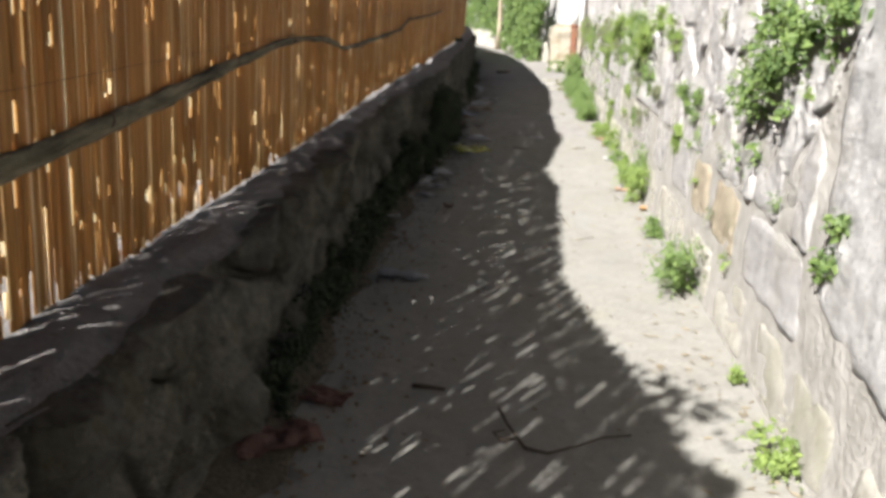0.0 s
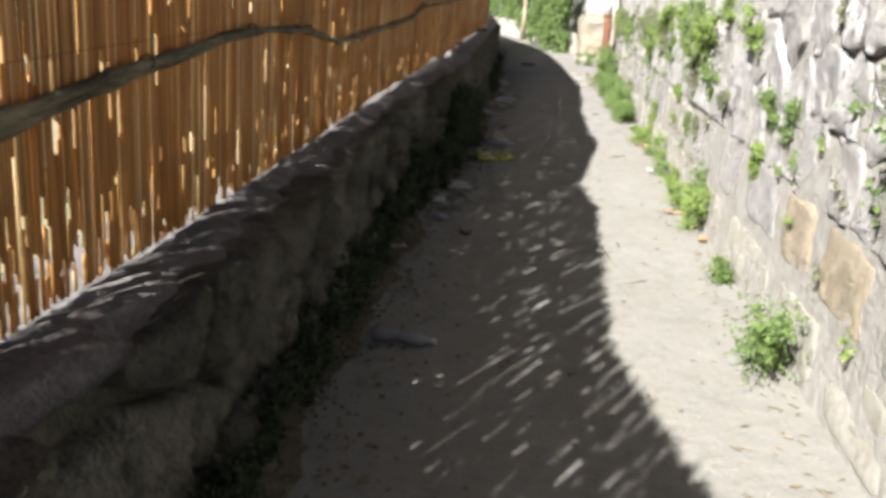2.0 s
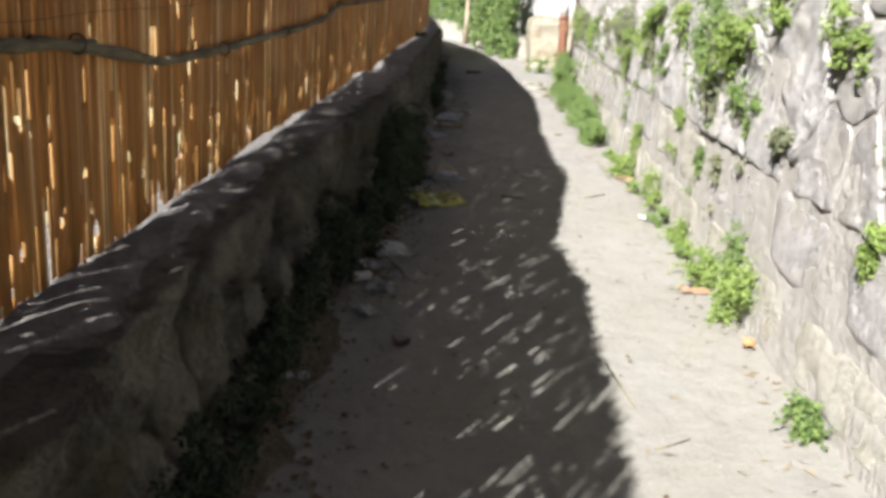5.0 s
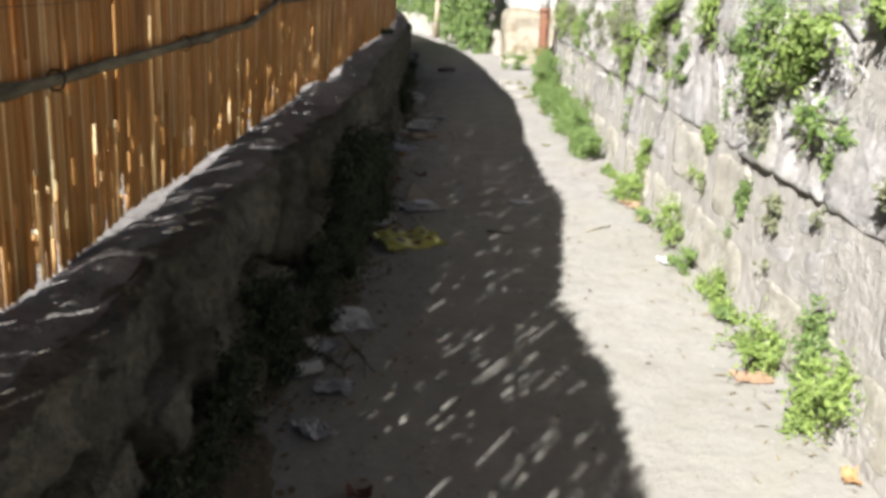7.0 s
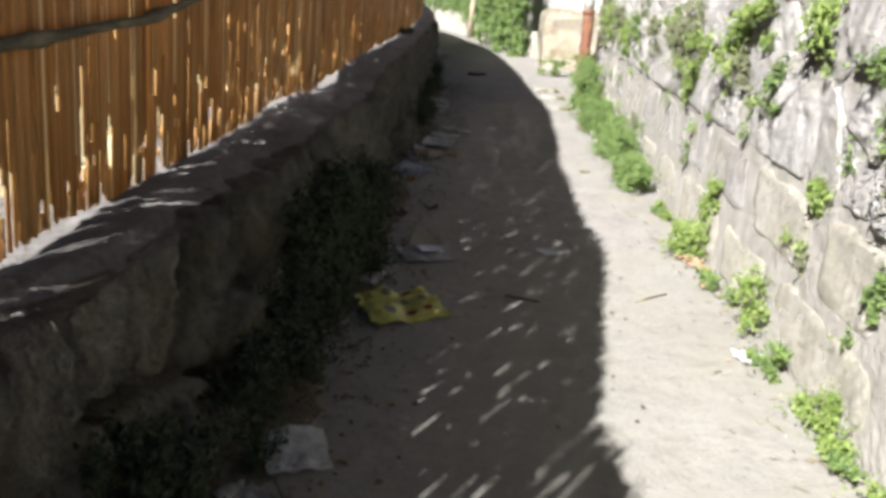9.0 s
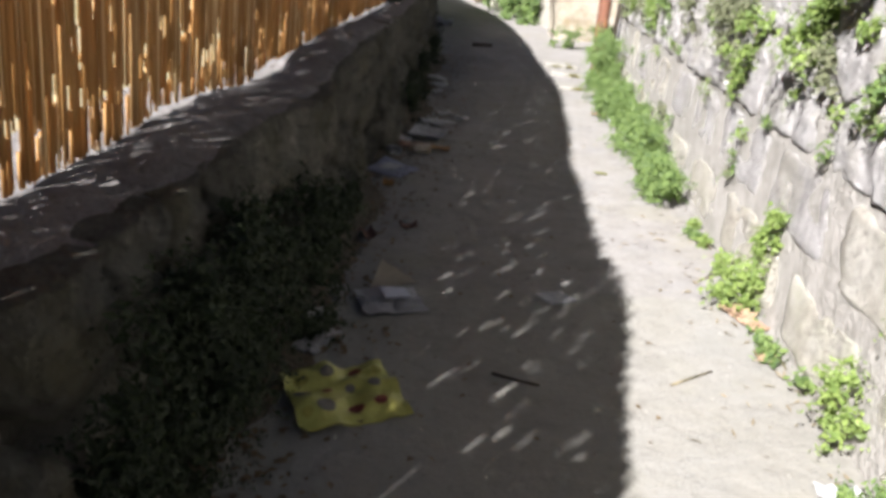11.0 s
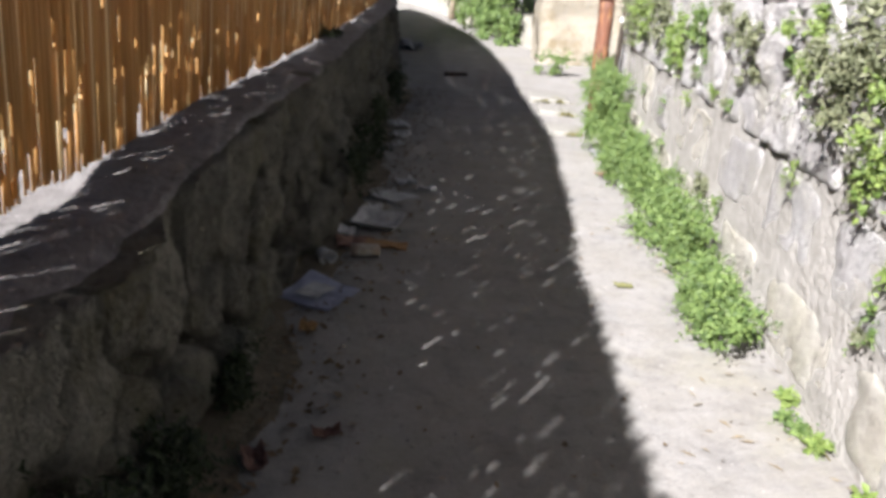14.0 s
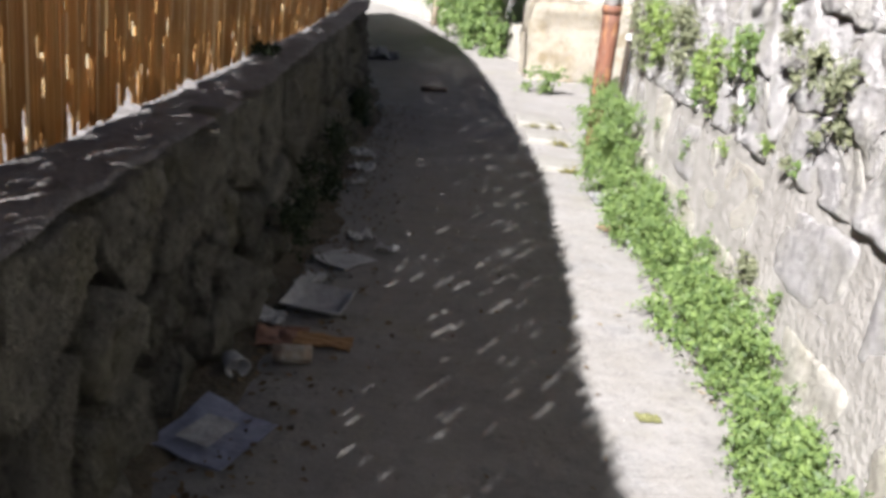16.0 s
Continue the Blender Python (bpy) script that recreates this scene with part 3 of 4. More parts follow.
# the long shrubby border
for k in range(12):
    y = 11.75 + 0.42 * k
    x, h, w = RIGHT(y), (0.20 + 0.030 * k + (0.10 if k > 8 else 0)) * rng.uniform(0.7, 1.25), (0.18 + 0.011 * k) * rng.uniform(0.75, 1.2)
    spots = [((-rng.uniform(0.05, 1) * w, rng.uniform(-1, 1) * 0.25, rng.uniform(0.1, 0.9) * h), (rng.uniform(0.04, 0.08), rng.uniform(0.05, 0.11), rng.uniform(0.04, 0.09)), 130) for _ in range(17)]
    plant("shrub", rng, (x - 0.02, y, ground_z(x, y)), spots, 0.024, M_LEAF, "dense low green shrub growing along the wall foot", "shrub", "shrubs along the wall foot")
plant("weed", rng, (2.24, 19.4, ground_z(2.24, 19.4)), [((rng.uniform(-.2, .2), rng.uniform(-.15, .15), rng.uniform(.05, .25)), (.09, .09, .07), 40) for _ in range(9)], 0.05, M_LEAF, "green weed tuft on the cement path", group="weeds at the wall foot")

# ivy and weeds on the shaded wall, leaf colour darkened to deepen the shade
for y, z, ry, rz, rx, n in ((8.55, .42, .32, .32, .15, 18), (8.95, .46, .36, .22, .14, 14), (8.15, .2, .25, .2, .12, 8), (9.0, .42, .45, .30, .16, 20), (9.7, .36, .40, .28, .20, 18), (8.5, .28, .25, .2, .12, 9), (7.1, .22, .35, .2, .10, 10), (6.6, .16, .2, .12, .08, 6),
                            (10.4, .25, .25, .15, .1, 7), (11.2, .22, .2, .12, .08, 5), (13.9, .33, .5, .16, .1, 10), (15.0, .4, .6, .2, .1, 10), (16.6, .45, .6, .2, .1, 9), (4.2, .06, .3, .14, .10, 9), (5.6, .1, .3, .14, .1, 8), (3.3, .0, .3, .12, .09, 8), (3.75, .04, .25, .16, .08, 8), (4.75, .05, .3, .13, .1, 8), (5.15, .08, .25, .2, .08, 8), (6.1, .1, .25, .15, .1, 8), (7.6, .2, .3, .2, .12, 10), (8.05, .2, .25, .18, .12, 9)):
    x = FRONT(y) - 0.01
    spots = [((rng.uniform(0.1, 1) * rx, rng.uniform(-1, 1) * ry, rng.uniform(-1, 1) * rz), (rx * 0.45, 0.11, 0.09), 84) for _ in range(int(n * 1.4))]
    plant("ivy", rng, (x, y, z), spots, 0.027, M_IVY, "green ivy on the low wall, its shade put into the leaf colour", aim=(0.6, -0.4, 0.3), group="ivy on the low wall")
# climbing plant over the fence top behind the start of the walk
plant("climber", rng, (FENCE(-0.6), -0.6, 2.9), [((rng.uniform(-.2, .2), rng.uniform(-0.9, 0.7), rng.uniform(0.0, .42)), (.14, .16, .14), 40) for _ in range(18)], 0.06, M_LEAF, "leafy climber hanging over the reed fence top")
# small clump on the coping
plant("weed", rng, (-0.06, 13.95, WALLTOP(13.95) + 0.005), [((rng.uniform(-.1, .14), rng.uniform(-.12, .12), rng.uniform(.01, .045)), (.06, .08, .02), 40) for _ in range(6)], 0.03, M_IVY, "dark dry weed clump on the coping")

# ---- far end of the lane ----
def box_mesh(x0, x1, y0, y1, z0, z1, bevel=0.03, seg=3, wob=0.0, cuts=0):
    bm = bmesh.new()
    bmesh.ops.create_cube(bm, size=1)
    for v in bm.verts:
        v.co = Vector(((x0 + x1) / 2 + v.co.x * (x1 - x0), (y0 + y1) / 2 + v.co.y * (y1 - y0), (z0 + z1) / 2 + v.co.z * (z1 - z0)))
    if cuts:
        bmesh.ops.subdivide_edges(bm, edges=bm.edges[:], cuts=cuts, use_grid_fill=True)
    if bevel:
        sharp = [e for e in bm.edges if len(e.link_faces) == 2 and e.calc_face_angle() > 0.5]
        bmesh.ops.bevel(bm, geom=sharp, offset=bevel, segments=seg, affect="EDGES", profile=0.5)
    for v in bm.verts:
        v.co += Vector((n3(*(v.co * 2.3)), n3(*(v.co * 2.3 + Vector((9, 0, 0)))), n3(*(v.co * 2.3 + Vector((0, 9, 0)))))) * wob
    return bm


M_TAN = make_stone("stained_render", (0.40, 0.35, 0.26), (0.44, 0.39, 0.30), (0.50, 0.48, 0.43), (0.27, 0.21, 0.11), 0.75)
def make_rust():
    k = Mat("rust_red_paint", 0.7).coords(stretch=(1, 1, 0.35))
    c = k.mix(k.noise(9, 5), (0.17, 0.072, 0.042), (0.075, 0.038, 0.028))
    c = k.mix(k.times(k.noise(14, 5, 0.7, 0.54, 0.64), 0.8), c, (0.27, 0.135, 0.06))
    c = k.mix(k.times(k.noise(22, 5, 0.7, 0.60, 0.68), 0.7), c, (0.34, 0.27, 0.21))
    return k.colour(c).bump(k.noise(30, 4), 0.004, 0.7).m


M_RUST = make_rust()
M_WHITE = make_plain("chalky_white_paint", (0.52, 0.515, 0.50), (0.36, 0.35, 0.33), 4, 0.8, bump=0.003)
M_DARKMETAL = make_plain("dark_pipe", (0.05, 0.045, 0.04), (0.10, 0.07, 0.05), 12, 0.6, 0.5)
bm = box_mesh(2.24, 3.6, 20.5, 21.4, 0.1, 1.44, 0.15, 4, 0.10, 6)
tagged(part("pier", bm, M_TAN, smooth=True), "stained tan rendered stone pier at the lane's bend", "pier", kind="structure")

post = tagged(empty("post", 2.2, 16.15, G(2.2, 16.15) - 0.02), "round pole, rust-red below and chalky white above", "post")
post.rotation_euler = (0, radians(-2.2), 0)
low_pole = solid("lower_pole", *tube([(0.004 * math.sin(i), 0, i * 0.13) for i in range(10)], [0.068, 0.067] * 5, 16), M_RUST, post, "peeling rust-red lower length", smooth=True)
solid("upper_pole", *tube([(0, 0, 1.17 + i * 0.2) for i in range(9)], [0.064] * 9, 16), M_WHITE, post, "chalky white upper length", smooth=True)
solid("band", *tube([(0, 0, 1.12), (0, 0, 1.18)], [0.072, 0.072], 16), M_RUST, low_pole, smooth=True)
pipe = tagged(empty("drain_pipe", 2.315, 16.12, G(2.3, 16.1)), "thin dark pipe rising beside the pole", "pipe")
solid("tube", *tube([(0, 0, 0), (0.004, 0, 1.0), (0, 0, 2.4)], [0.022] * 3, 10), M_DARKMETAL, pipe, smooth=True)
solid("clip", *tube([(0, -0.01, 0.93), (0, -0.01, 0.98)], [0.034] * 2, 10), M_WHITE, pipe, "pale clip")

M_MOSS = make_leaf("moss", (0.12, 0.11, 0.04), (0.22, 0.20, 0.07), (0.2, 0.2, 0.06))
# steps of worn stone at the edge of the path
for x, y, w, d, h in ((1.93, 15.95, 0.36, 0.42, 0.028), (1.98, 16.9, 0.38, 0.5, 0.034), (2.0, 17.6, 0.42, 0.5, 0.04)):
    st = tagged(empty("step_stone", x, y, ground_z(x, y), -4), "low worn stone step at the path edge", "step", "step stones")
    part("tread", box_mesh(-w / 2, w / 2, -d / 2, d / 2, -0.1, h, 0.02, 3, 0.012, 3), M_GROUND, st, smooth=True)
    for k in range(2):
        q = rng.uniform(-0.12, 0.12)
        tagged(solid("moss", *leaf_mesh(rng, [((q, -d / 2 - 0.01, 0.015), (0.13, 0.03, 0.012), 60)], 0.02), M_MOSS, st), kind="stuff")

FARWALL = [(2.45, 22.0), (1.95, 24.4), (1.52, 27.0), (1.0, 30.0), (0.2, 33.2), (-1.3, 36.6), (-4, 40)]


def along(line, s):
    """A point at share s of a broken line and its heading."""
    seg = [math.dist(a, b) for a, b in zip(line, line[1:])]
    d = s * sum(seg)
    for (a, b), L in zip(zip(line, line[1:]), seg):
        if d <= L or b == line[-1]:
            t = min(1, d / L)
            return a[0] + t * (b[0] - a[0]), a[1] + t * (b[1] - a[1]), (b[0] - a[0]) / L, (b[1] - a[1]) / L
        d -= L


def bar_along(line, n, back, z_top, wob):
    rings = []
    for i in range(n + 1):
        x, y, hx, hy = along(line, i / n)
        g = G(x, y)
        o = wob * n3(x, y, 3)
        rings.append([(x + o, y + o, g - 0.2), (x + o, y + o, g + z_top + 2 * o), (x + hy * back, y - hx * back, g + z_top + 2 * o), (x + hy * back, y - hx * back, g - 0.2)])
    v = [p for r in rings for p in r]
    f = [(i * 4 + k, i * 4 + (k + 1) % 4, i * 4 + 4 + (k + 1) % 4, i * 4 + 4 + k) for i in range(n) for k in range(4)] + [(3, 2, 1, 0), (n * 4, n * 4 + 1, n * 4 + 2, n * 4 + 3)]
    return v, f


tagged(solid("wall_far", *bar_along(FARWALL, 40, 0.4, 0.5, 0.008), M_TUFF), "low pale stone wall following the bend", "wall", kind="structure")
# added backdrop behind the creepers, there to block the sky
BACK = [(7.0, 21.8), (2.75, 22.3), (2.35, 24.5), (1.9, 27.2), (1.4, 30.2), (0.6, 33.5), (-1.0, 37), (-6, 41)]
tagged(solid("wall_back", *bar_along(BACK, 60, 0.4, 3.2, 0.05), M_PLASTER), "added tall pale backdrop wall that blocks the sky behind the bend", "wall", kind="structure")
bm = box_mesh(-5.0, -0.05, 44, 50, 0, 5.5, 0.05, 2, 0.0)
tagged(part("house", bm, M_WHITE), "white rendered house wall beyond the bend", "house")
# plants hanging over the far wall
for k in range(26):
    s = 0.035 + 0.030 * k
    x, y, hx, hy = along(FARWALL, s)
    if 8 <= k <= 9:
        continue
    g = G(x, y)
    low = 0.0 if k < 6 else 0.42
    dx = -0.36 if k < 6 else 0.0
    spots = [((dx + rng.uniform(0.0, 0.25), rng.uniform(-0.28, 0.28), low + rng.random() ** 0.8 * (2.2 - low)), (0.14, 0.16, 0.20), 80 if k < 6 else 46) for _ in range(22)]
    plant("creeper", rng, (x - 0.05, y, g), spots, 0.085, M_LEAF, "green creeper hanging over the far wall", group="creepers on the far wall", stems=0)
tr = along(FARWALL, 0.30)
solid_t = tagged(empty("tree_trunk", tr[0] - 0.1, tr[1] - 0.1, G(tr[0], tr[1])), "slim pale tree trunk by the far wall", "tree")
solid("trunk", *tube([(0, 0, 0), (0.02, 0, 0.8), (-0.02, 0, 1.7), (0.02, 0, 2.8)], [0.075, 0.06, 0.055, 0.045], 10), make_plain("pale_bark", (0.34, 0.29, 0.22), (0.20, 0.16, 0.11), 9, 0.9, stretch=(1, 1, 0.2)), solid_t, smooth=True)

# ---- litter ----
def paper_mat(name, c, c2=None, rough=0.75, scale=25, trans=0.0):
    k = Mat(name, rough).coords()
    col = k.mix(k.times(k.noise(scale, 3, 0.6, 0.45, 0.62), 0.55), c, c2 or tuple(v * 0.6 for v in c))
    k.colour(col).bump(k.noise(30, 3), 0.004, 0.5)
    if trans:
        k.translucent(trans, c)
    return k.m


P_WHITE = paper_mat("white_paper", (0.36, 0.36, 0.36))
P_BLUE = paper_mat("pale_blue_plastic", (0.26, 0.28, 0.37), (0.19, 0.20, 0.28), 0.4, trans=0.2)
P_YELLOW = paper_mat("yellow_printed_film", (0.37, 0.365, 0.10), (0.30, 0.29, 0.075), 0.45)
P_ORANGE = paper_mat("orange_card", (0.205, 0.112, 0.078), (0.145, 0.075, 0.055))
P_TAN = paper_mat("tan_card", (0.28, 0.165, 0.075), (0.2, 0.11, 0.05))
P_BROWN = paper_mat("brown_card", (0.10, 0.052, 0.040), (0.06, 0.034, 0.028))
P_GREY = paper_mat("grey_film", (0.30, 0.30, 0.31), (0.22, 0.22, 0.24), 0.4, trans=0.25)
P_OLIVE = paper_mat("olive_leaf", (0.14, 0.14, 0.06), (0.09, 0.09, 0.035))
P_CLEAR = paper_mat("cloudy_clear_plastic", (0.27, 0.28, 0.30), (0.19, 0.20, 0.22), 0.25, trans=0.35)
P_TIN = make_plain("printed_tin", (0.33, 0.30, 0.25), (0.2, 0.13, 0.09), 20, 0.4, 0.4)
P_TERRA = paper_mat("terracotta_shard", (0.27, 0.185, 0.125), (0.22, 0.14, 0.09))
P_SPOT = [paper_mat("print_" + n, c) for n, c in (("grey", (0.13, 0.12, 0.10)), ("red", (0.20, 0.05, 0.04)), ("olive", (0.28, 0.26, 0.06)))]


def crumpled(name, x, y, w, d, rz, material, label, category, lift=0.03, seed=0, tip=None, spots=(), n=14, curl=0.0, group="litter along the lane"):
    """A creased sheet with a thin body; tip: a corner (s, t, height) that is folded up; spots: printed rounds (s, t, r, material)."""
    r2 = random.Random(seed)
    off = r2.random() * 40
    def fn(s, t):
        px, py = (s - 0.5) * w, (t - 0.5) * d
        px += 0.04 * w * n3(t * 2.2, off, 1)
        py += 0.05 * d * n3(s * 2.2, off, 2)
        z = 0.012 + lift * abs(n3(s * 2.4, t * 2.4, off)) + lift * 0.35 * n3(s * 6, t * 6, off) + curl * ((2 * s - 1) ** 2)
        if tip:
            q = max(0, 1 - math.hypot(s - tip[0], t - tip[1]) / 0.75)
            z += tip[2] * q ** 1.5
        return (px, py, max(0.006, z))
    v, f = sheet(n, n, fn)
    top = tagged(empty(name, x, y, ground_z(x, y), rz), label, category, group)
    m = len(v)
    v2 = v + [(p[0] * 0.985, p[1] * 0.985, max(0.001, p[2] - 0.006)) for p in v]
    f2 = list(f) + [tuple(i + m for i in g[::-1]) for g in f]
    rim = list(range(n)) + [n + i * (n + 1) for i in range(n)] + [m - 1 - i for i in range(n)] + [m - 1 - n - i * (n + 1) for i in range(n)]
    f2 += [(rim[i], rim[i] + m, rim[(i + 1) % len(rim)] + m, rim[(i + 1) % len(rim)]) for i in range(len(rim))]
    ob = solid("sheet" if name != "snack_bag" else "bag_film", v2, f2, material, top, smooth=False)
    for s, t, r, mt in spots:
        ring = []
        for i in range(12):
            a = i * math.pi / 6
            p = fn(min(1, max(0, s + r * math.cos(a))), min(1, max(0, t + r * math.sin(a) * w / d)))
            ring.append((p[0], p[1], p[2] + 0.004))
        c = fn(s, t)
        solid("printed_spot", ring + [(c[0], c[1], c[2] + 0.0045)], [(i, (i + 1) % 12, 12) for i in range(12)], mt, top)
    return top


G0, R0, O0 = P_SPOT
spots = [(.16, .80, .07, O0), (.42, .83, .07, G0), (.70, .84, .06, R0), (.9, .8, .06, O0), (.12, .52, .08, G0), (.36, .55, .05, R0), (.58, .55, .05, G0), (.80, .52, .06, G0), (.28, .25, .09, G0), (.55, .2, .07, R0), (.78, .22, .06, R0), (.10, .2, .05, O0)]
crumpled("snack_bag", 0.215, 9.22, 0.36, 0.36, 24, P_YELLOW, "yellow printed packaging sheet with dark round spots", "packaging", 0.055, 3, (0.95, 0.5, 0.04), spots, 18)
bag = crumpled("torn_bag", 0.32, 10.02, 0.27, 0.25, 20, P_GREY, "torn bag with an upright brown paper corner", "bag", 0.022, 4)


def corner(s, t):
    """The stiff corner that stands up from the bag: a triangle narrowing to its tip."""
    k = 1 - t
    x, y = -0.05 + 0.235 * s * k + 0.055 * t, 0.15 + 0.03 * s * k + 0.03 * t + 0.03 * s * (1 - s) * k
    return (x, y, 0.008 + 0.125 * t + 0.012 * n3(s * 3, t * 3, 6))


v, f = sheet(8, 8, corner)
m = len(v)
solid("corner", v + [(p[0], p[1] + 0.004, p[2]) for p in v], f + [tuple(i + m for i in q[::-1]) for q in f], paper_mat("kraft_paper", (0.27, 0.24, 0.205), (0.20, 0.175, 0.145), trans=0.2), bag, "stiff pale brown paper corner")
crumpled("paper", 0.335, 10.05, 0.11, 0.10, 18, paper_mat("pale_blue_card", (0.47, 0.49, 0.56), (0.40, 0.42, 0.50)), "small pale blue card on a torn bag", "paper", 0.008, 5).location.z += 0.028
crumpled("paper", 0.07, 9.62, 0.10, 0.22, -20, P_GREY, "narrow grey wrapper by the low wall", "paper", 0.02, 6)
crumpled("paper", 0.03, 9.84, 0.11, 0.13, 5, P_WHITE, "small dull white wrapper by the low wall", "paper", 0.03, 7)
crumpled("leaflet", -0.07, 7.98, 0.20, 0.24, 15, P_WHITE, "white printed leaflet by the low wall", "paper", 0.012, 8, (0.5, 0.9, 0.03), [(.3, .3, .1, P_GREY), (.65, .3, .1, P_GREY), (.3, .65, .1, P_GREY), (.7, .7, .1, P_GREY)])
crumpled("paper", -0.19, 7.72, 0.13, 0.14, 40, P_GREY, "grey scrap of film on the lane", "paper", 0.03, 9)
crumpled("folder", 0.20, 12.10, 0.27, 0.30, -25, P_BLUE, "pale blue plastic folder lying by the low wall", "folder", 0.010, 11, (0.0, 1.0, 0.035))
fo = bpy.data.objects["folder"]
for q, w, d, rz, nm, mt in ((0, 0.12, 0.16, 8, "label_sheet", P_WHITE),):
    solid(nm, *sheet(4, 4, lambda s, t: ((s - 0.55) * w, (t - 0.62) * d, 0.034 + 0.006 * n3(s * 3, t * 3, 8))), mt, fo, "pale paper sheet inside the film")
crumpled("card", 0.31, 12.80, 0.20, 0.17, 5, P_ORANGE, "orange cardboard piece in a litter heap", "cardboard", 0.025, 12)
crumpled("card", 0.47, 12.78, 0.22, 0.11, -8, P_TAN, "tan cardboard flap with a dark edge", "cardboard", 0.02, 13)
tray = tagged(empty("food_tray", 0.41, 13.10, ground_z(0.41, 13.1), -14), "open white polystyrene food tray by the low wall", "tray", "litter along the lane")


def dish(s, t, under=0.0):
    """A shallow tray with a sloping wall and a flat rim."""
    e = max(abs(2 * s - 1), abs(2 * t - 1))
    h = 0.030 * min(1.0, max(0.0, (e - 0.68) / 0.22))
    return ((s - 0.5) * 0.26, (t - 0.5) * 0.20, 0.008 + h - under + 0.10 * t * t * 0.3 + 0.004 * n3(s * 4, t * 4, 2))


v, f = sheet(16, 16, dish)
v2, _ = sheet(16, 16, lambda s, t: dish(s, t, 0.005))
solid("shell", v + v2, f + [tuple(i + len(v) for i in q[::-1]) for q in f], P_WHITE, tray, smooth=True)
solid("rim", *tube([(0.13 * x, 0.10 * y, 0.037 + 0.03 * ((y + 1) / 2) ** 2) for x, y in ((-1, -1), (0, -1), (1, -1), (1, 0), (1, 1), (0, 1), (-1, 1), (-1, 0), (-1, -1))], [0.004] * 9, 6), P_WHITE, tray, "rolled white rim", smooth=True)
crumpled("paper", 0.21, 12.97, 0.17, 0.12, 0, P_WHITE, "folded white paper by the low wall", "paper", 0.04, 15, (0.2, 0.9, 0.04))
crumpled("paper", 0.48, 13.68, 0.22, 0.24, -38, P_WHITE, "white sheet of paper on the lane", "paper", 0.009, 16)
crumpled("paper", 0.45, 15.9, 0.18, 0.16, 12, P_WHITE, "small white scrap in shade", "paper", 0.05, 18)
crumpled("paper", 0.47, 15.48, 0.17, 0.14, 70, P_WHITE, "small white scrap in shade", "paper", 0.05, 19)
crumpled("plastic_bag", 0.40, 21.6, 0.5, 0.4, 0, P_GREY, "pale crumpled bag far down the lane", "bag", 0.2, 20)
crumpled("paper", 1.03, 10.13, 0.14, 0.12, 30, P_GREY, "flat grey scrap of paper in shade", "paper", 0.008, 21)
crumpled("card", -0.58, 2.86, 0.32, 0.22, 28, P_BROWN, "soggy red-brown cardboard by the low wall", "cardboard", 0.05, 22, (0.9, 0.3, 0.05))
crumpled("card", -0.45, 3.24, 0.20, 0.13, -15, P_BROWN, "soggy red-brown cardboard by the low wall", "cardboard", 0.03, 23)
crumpled("paper", 1.70, 8.80, 0.14, 0.12, 10, P_WHITE, "bright white scrap at the wall foot", "paper", 0.03, 24)
crumpled("paper", 2.06, 14.15, 0.20, 0.15, 10, P_WHITE, "crumpled white tissue beside the shrubs", "paper", 0.07, 25)
crumpled("shard", 1.56, 7.35, 0.15, 0.10, 0, P_TERRA, "orange terracotta shard on the sunny path", "shard", 0.014, 26)
crumpled("shard", 1.97, 14.42, 0.16, 0.12, 30, P_TERRA, "orange terracotta shard on the sunny path", "shard", 0.02, 27)
crumpled("paper", 2.05, 15.0, 0.18, 0.3, 0, P_GREY, "pale grey film beside the shrubs", "paper", 0.02, 28)
crumpled("paper", 1.83, 10.0, 0.09, 0.17, 15, P_TERRA, "dry orange leaf at the wall foot", "leaf", 0.02, 29)
crumpled("leaf", 1.60, 12.31, 0.08, 0.05, 5, P_OLIVE, "single yellow-green leaf on the sunny path", "leaf", 0.012, 30, n=8)
crumpled("paper", -0.40, 6.28, 0.12, 0.08, 8, P_WHITE, "small white lid in shade by the low wall", "lid", 0.03, 31, n=8)
crumpled("paper", -0.08, 7.9, 0.08, 0.08, 8, P_GREY, "small grey scrap by the low wall", "paper", 0.03, 32, n=8)
crumpled("paper", -0.15, 7.0, 0.10, 0.14, 40, P_GREY, "small grey scrap by the low wall", "paper", 0.03, 33, n=8)


def lathe(profile, sides=16, squash=1.0):
    v = [(h, r * math.cos(2 * math.pi * k / sides), r * squash * math.sin(2 * math.pi * k / sides)) for h, r in profile for k in range(sides)]
    f = [(i * sides + k, i * sides + (k + 1) % sides, (i + 1) * sides + (k + 1) % sides, (i + 1) * sides + k) for i in range(len(profile) - 1) for k in range(sides)]
    f += [tuple(range(sides))[::-1], tuple(range(len(v) - sides, len(v)))]
    return v, f


bottle = tagged(empty("plastic_bottle", -0.38, 4.83, ground_z(-0.3, 4.8) + 0.034, -6), "crushed clear plastic bottle lying on the lane", "bottle", "litter along the lane")
v, f = lathe([(0, .018), (.006, .036), (.05, .041), (.09, .040), (.12, .026), (.15, .028), (.19, .040), (.235, .038), (.262, .020), (.285, .013)], 18, 0.75)
bottle_body = solid("body", [(p[0], p[1] + 0.012 * math.sin(p[0] * 22), p[2]) for p in v], f, P_CLEAR, bottle, smooth=True)
solid("cap", *lathe([(.283, .016), (.302, .016)], 14), P_WHITE, bottle_body, "white screw cap")
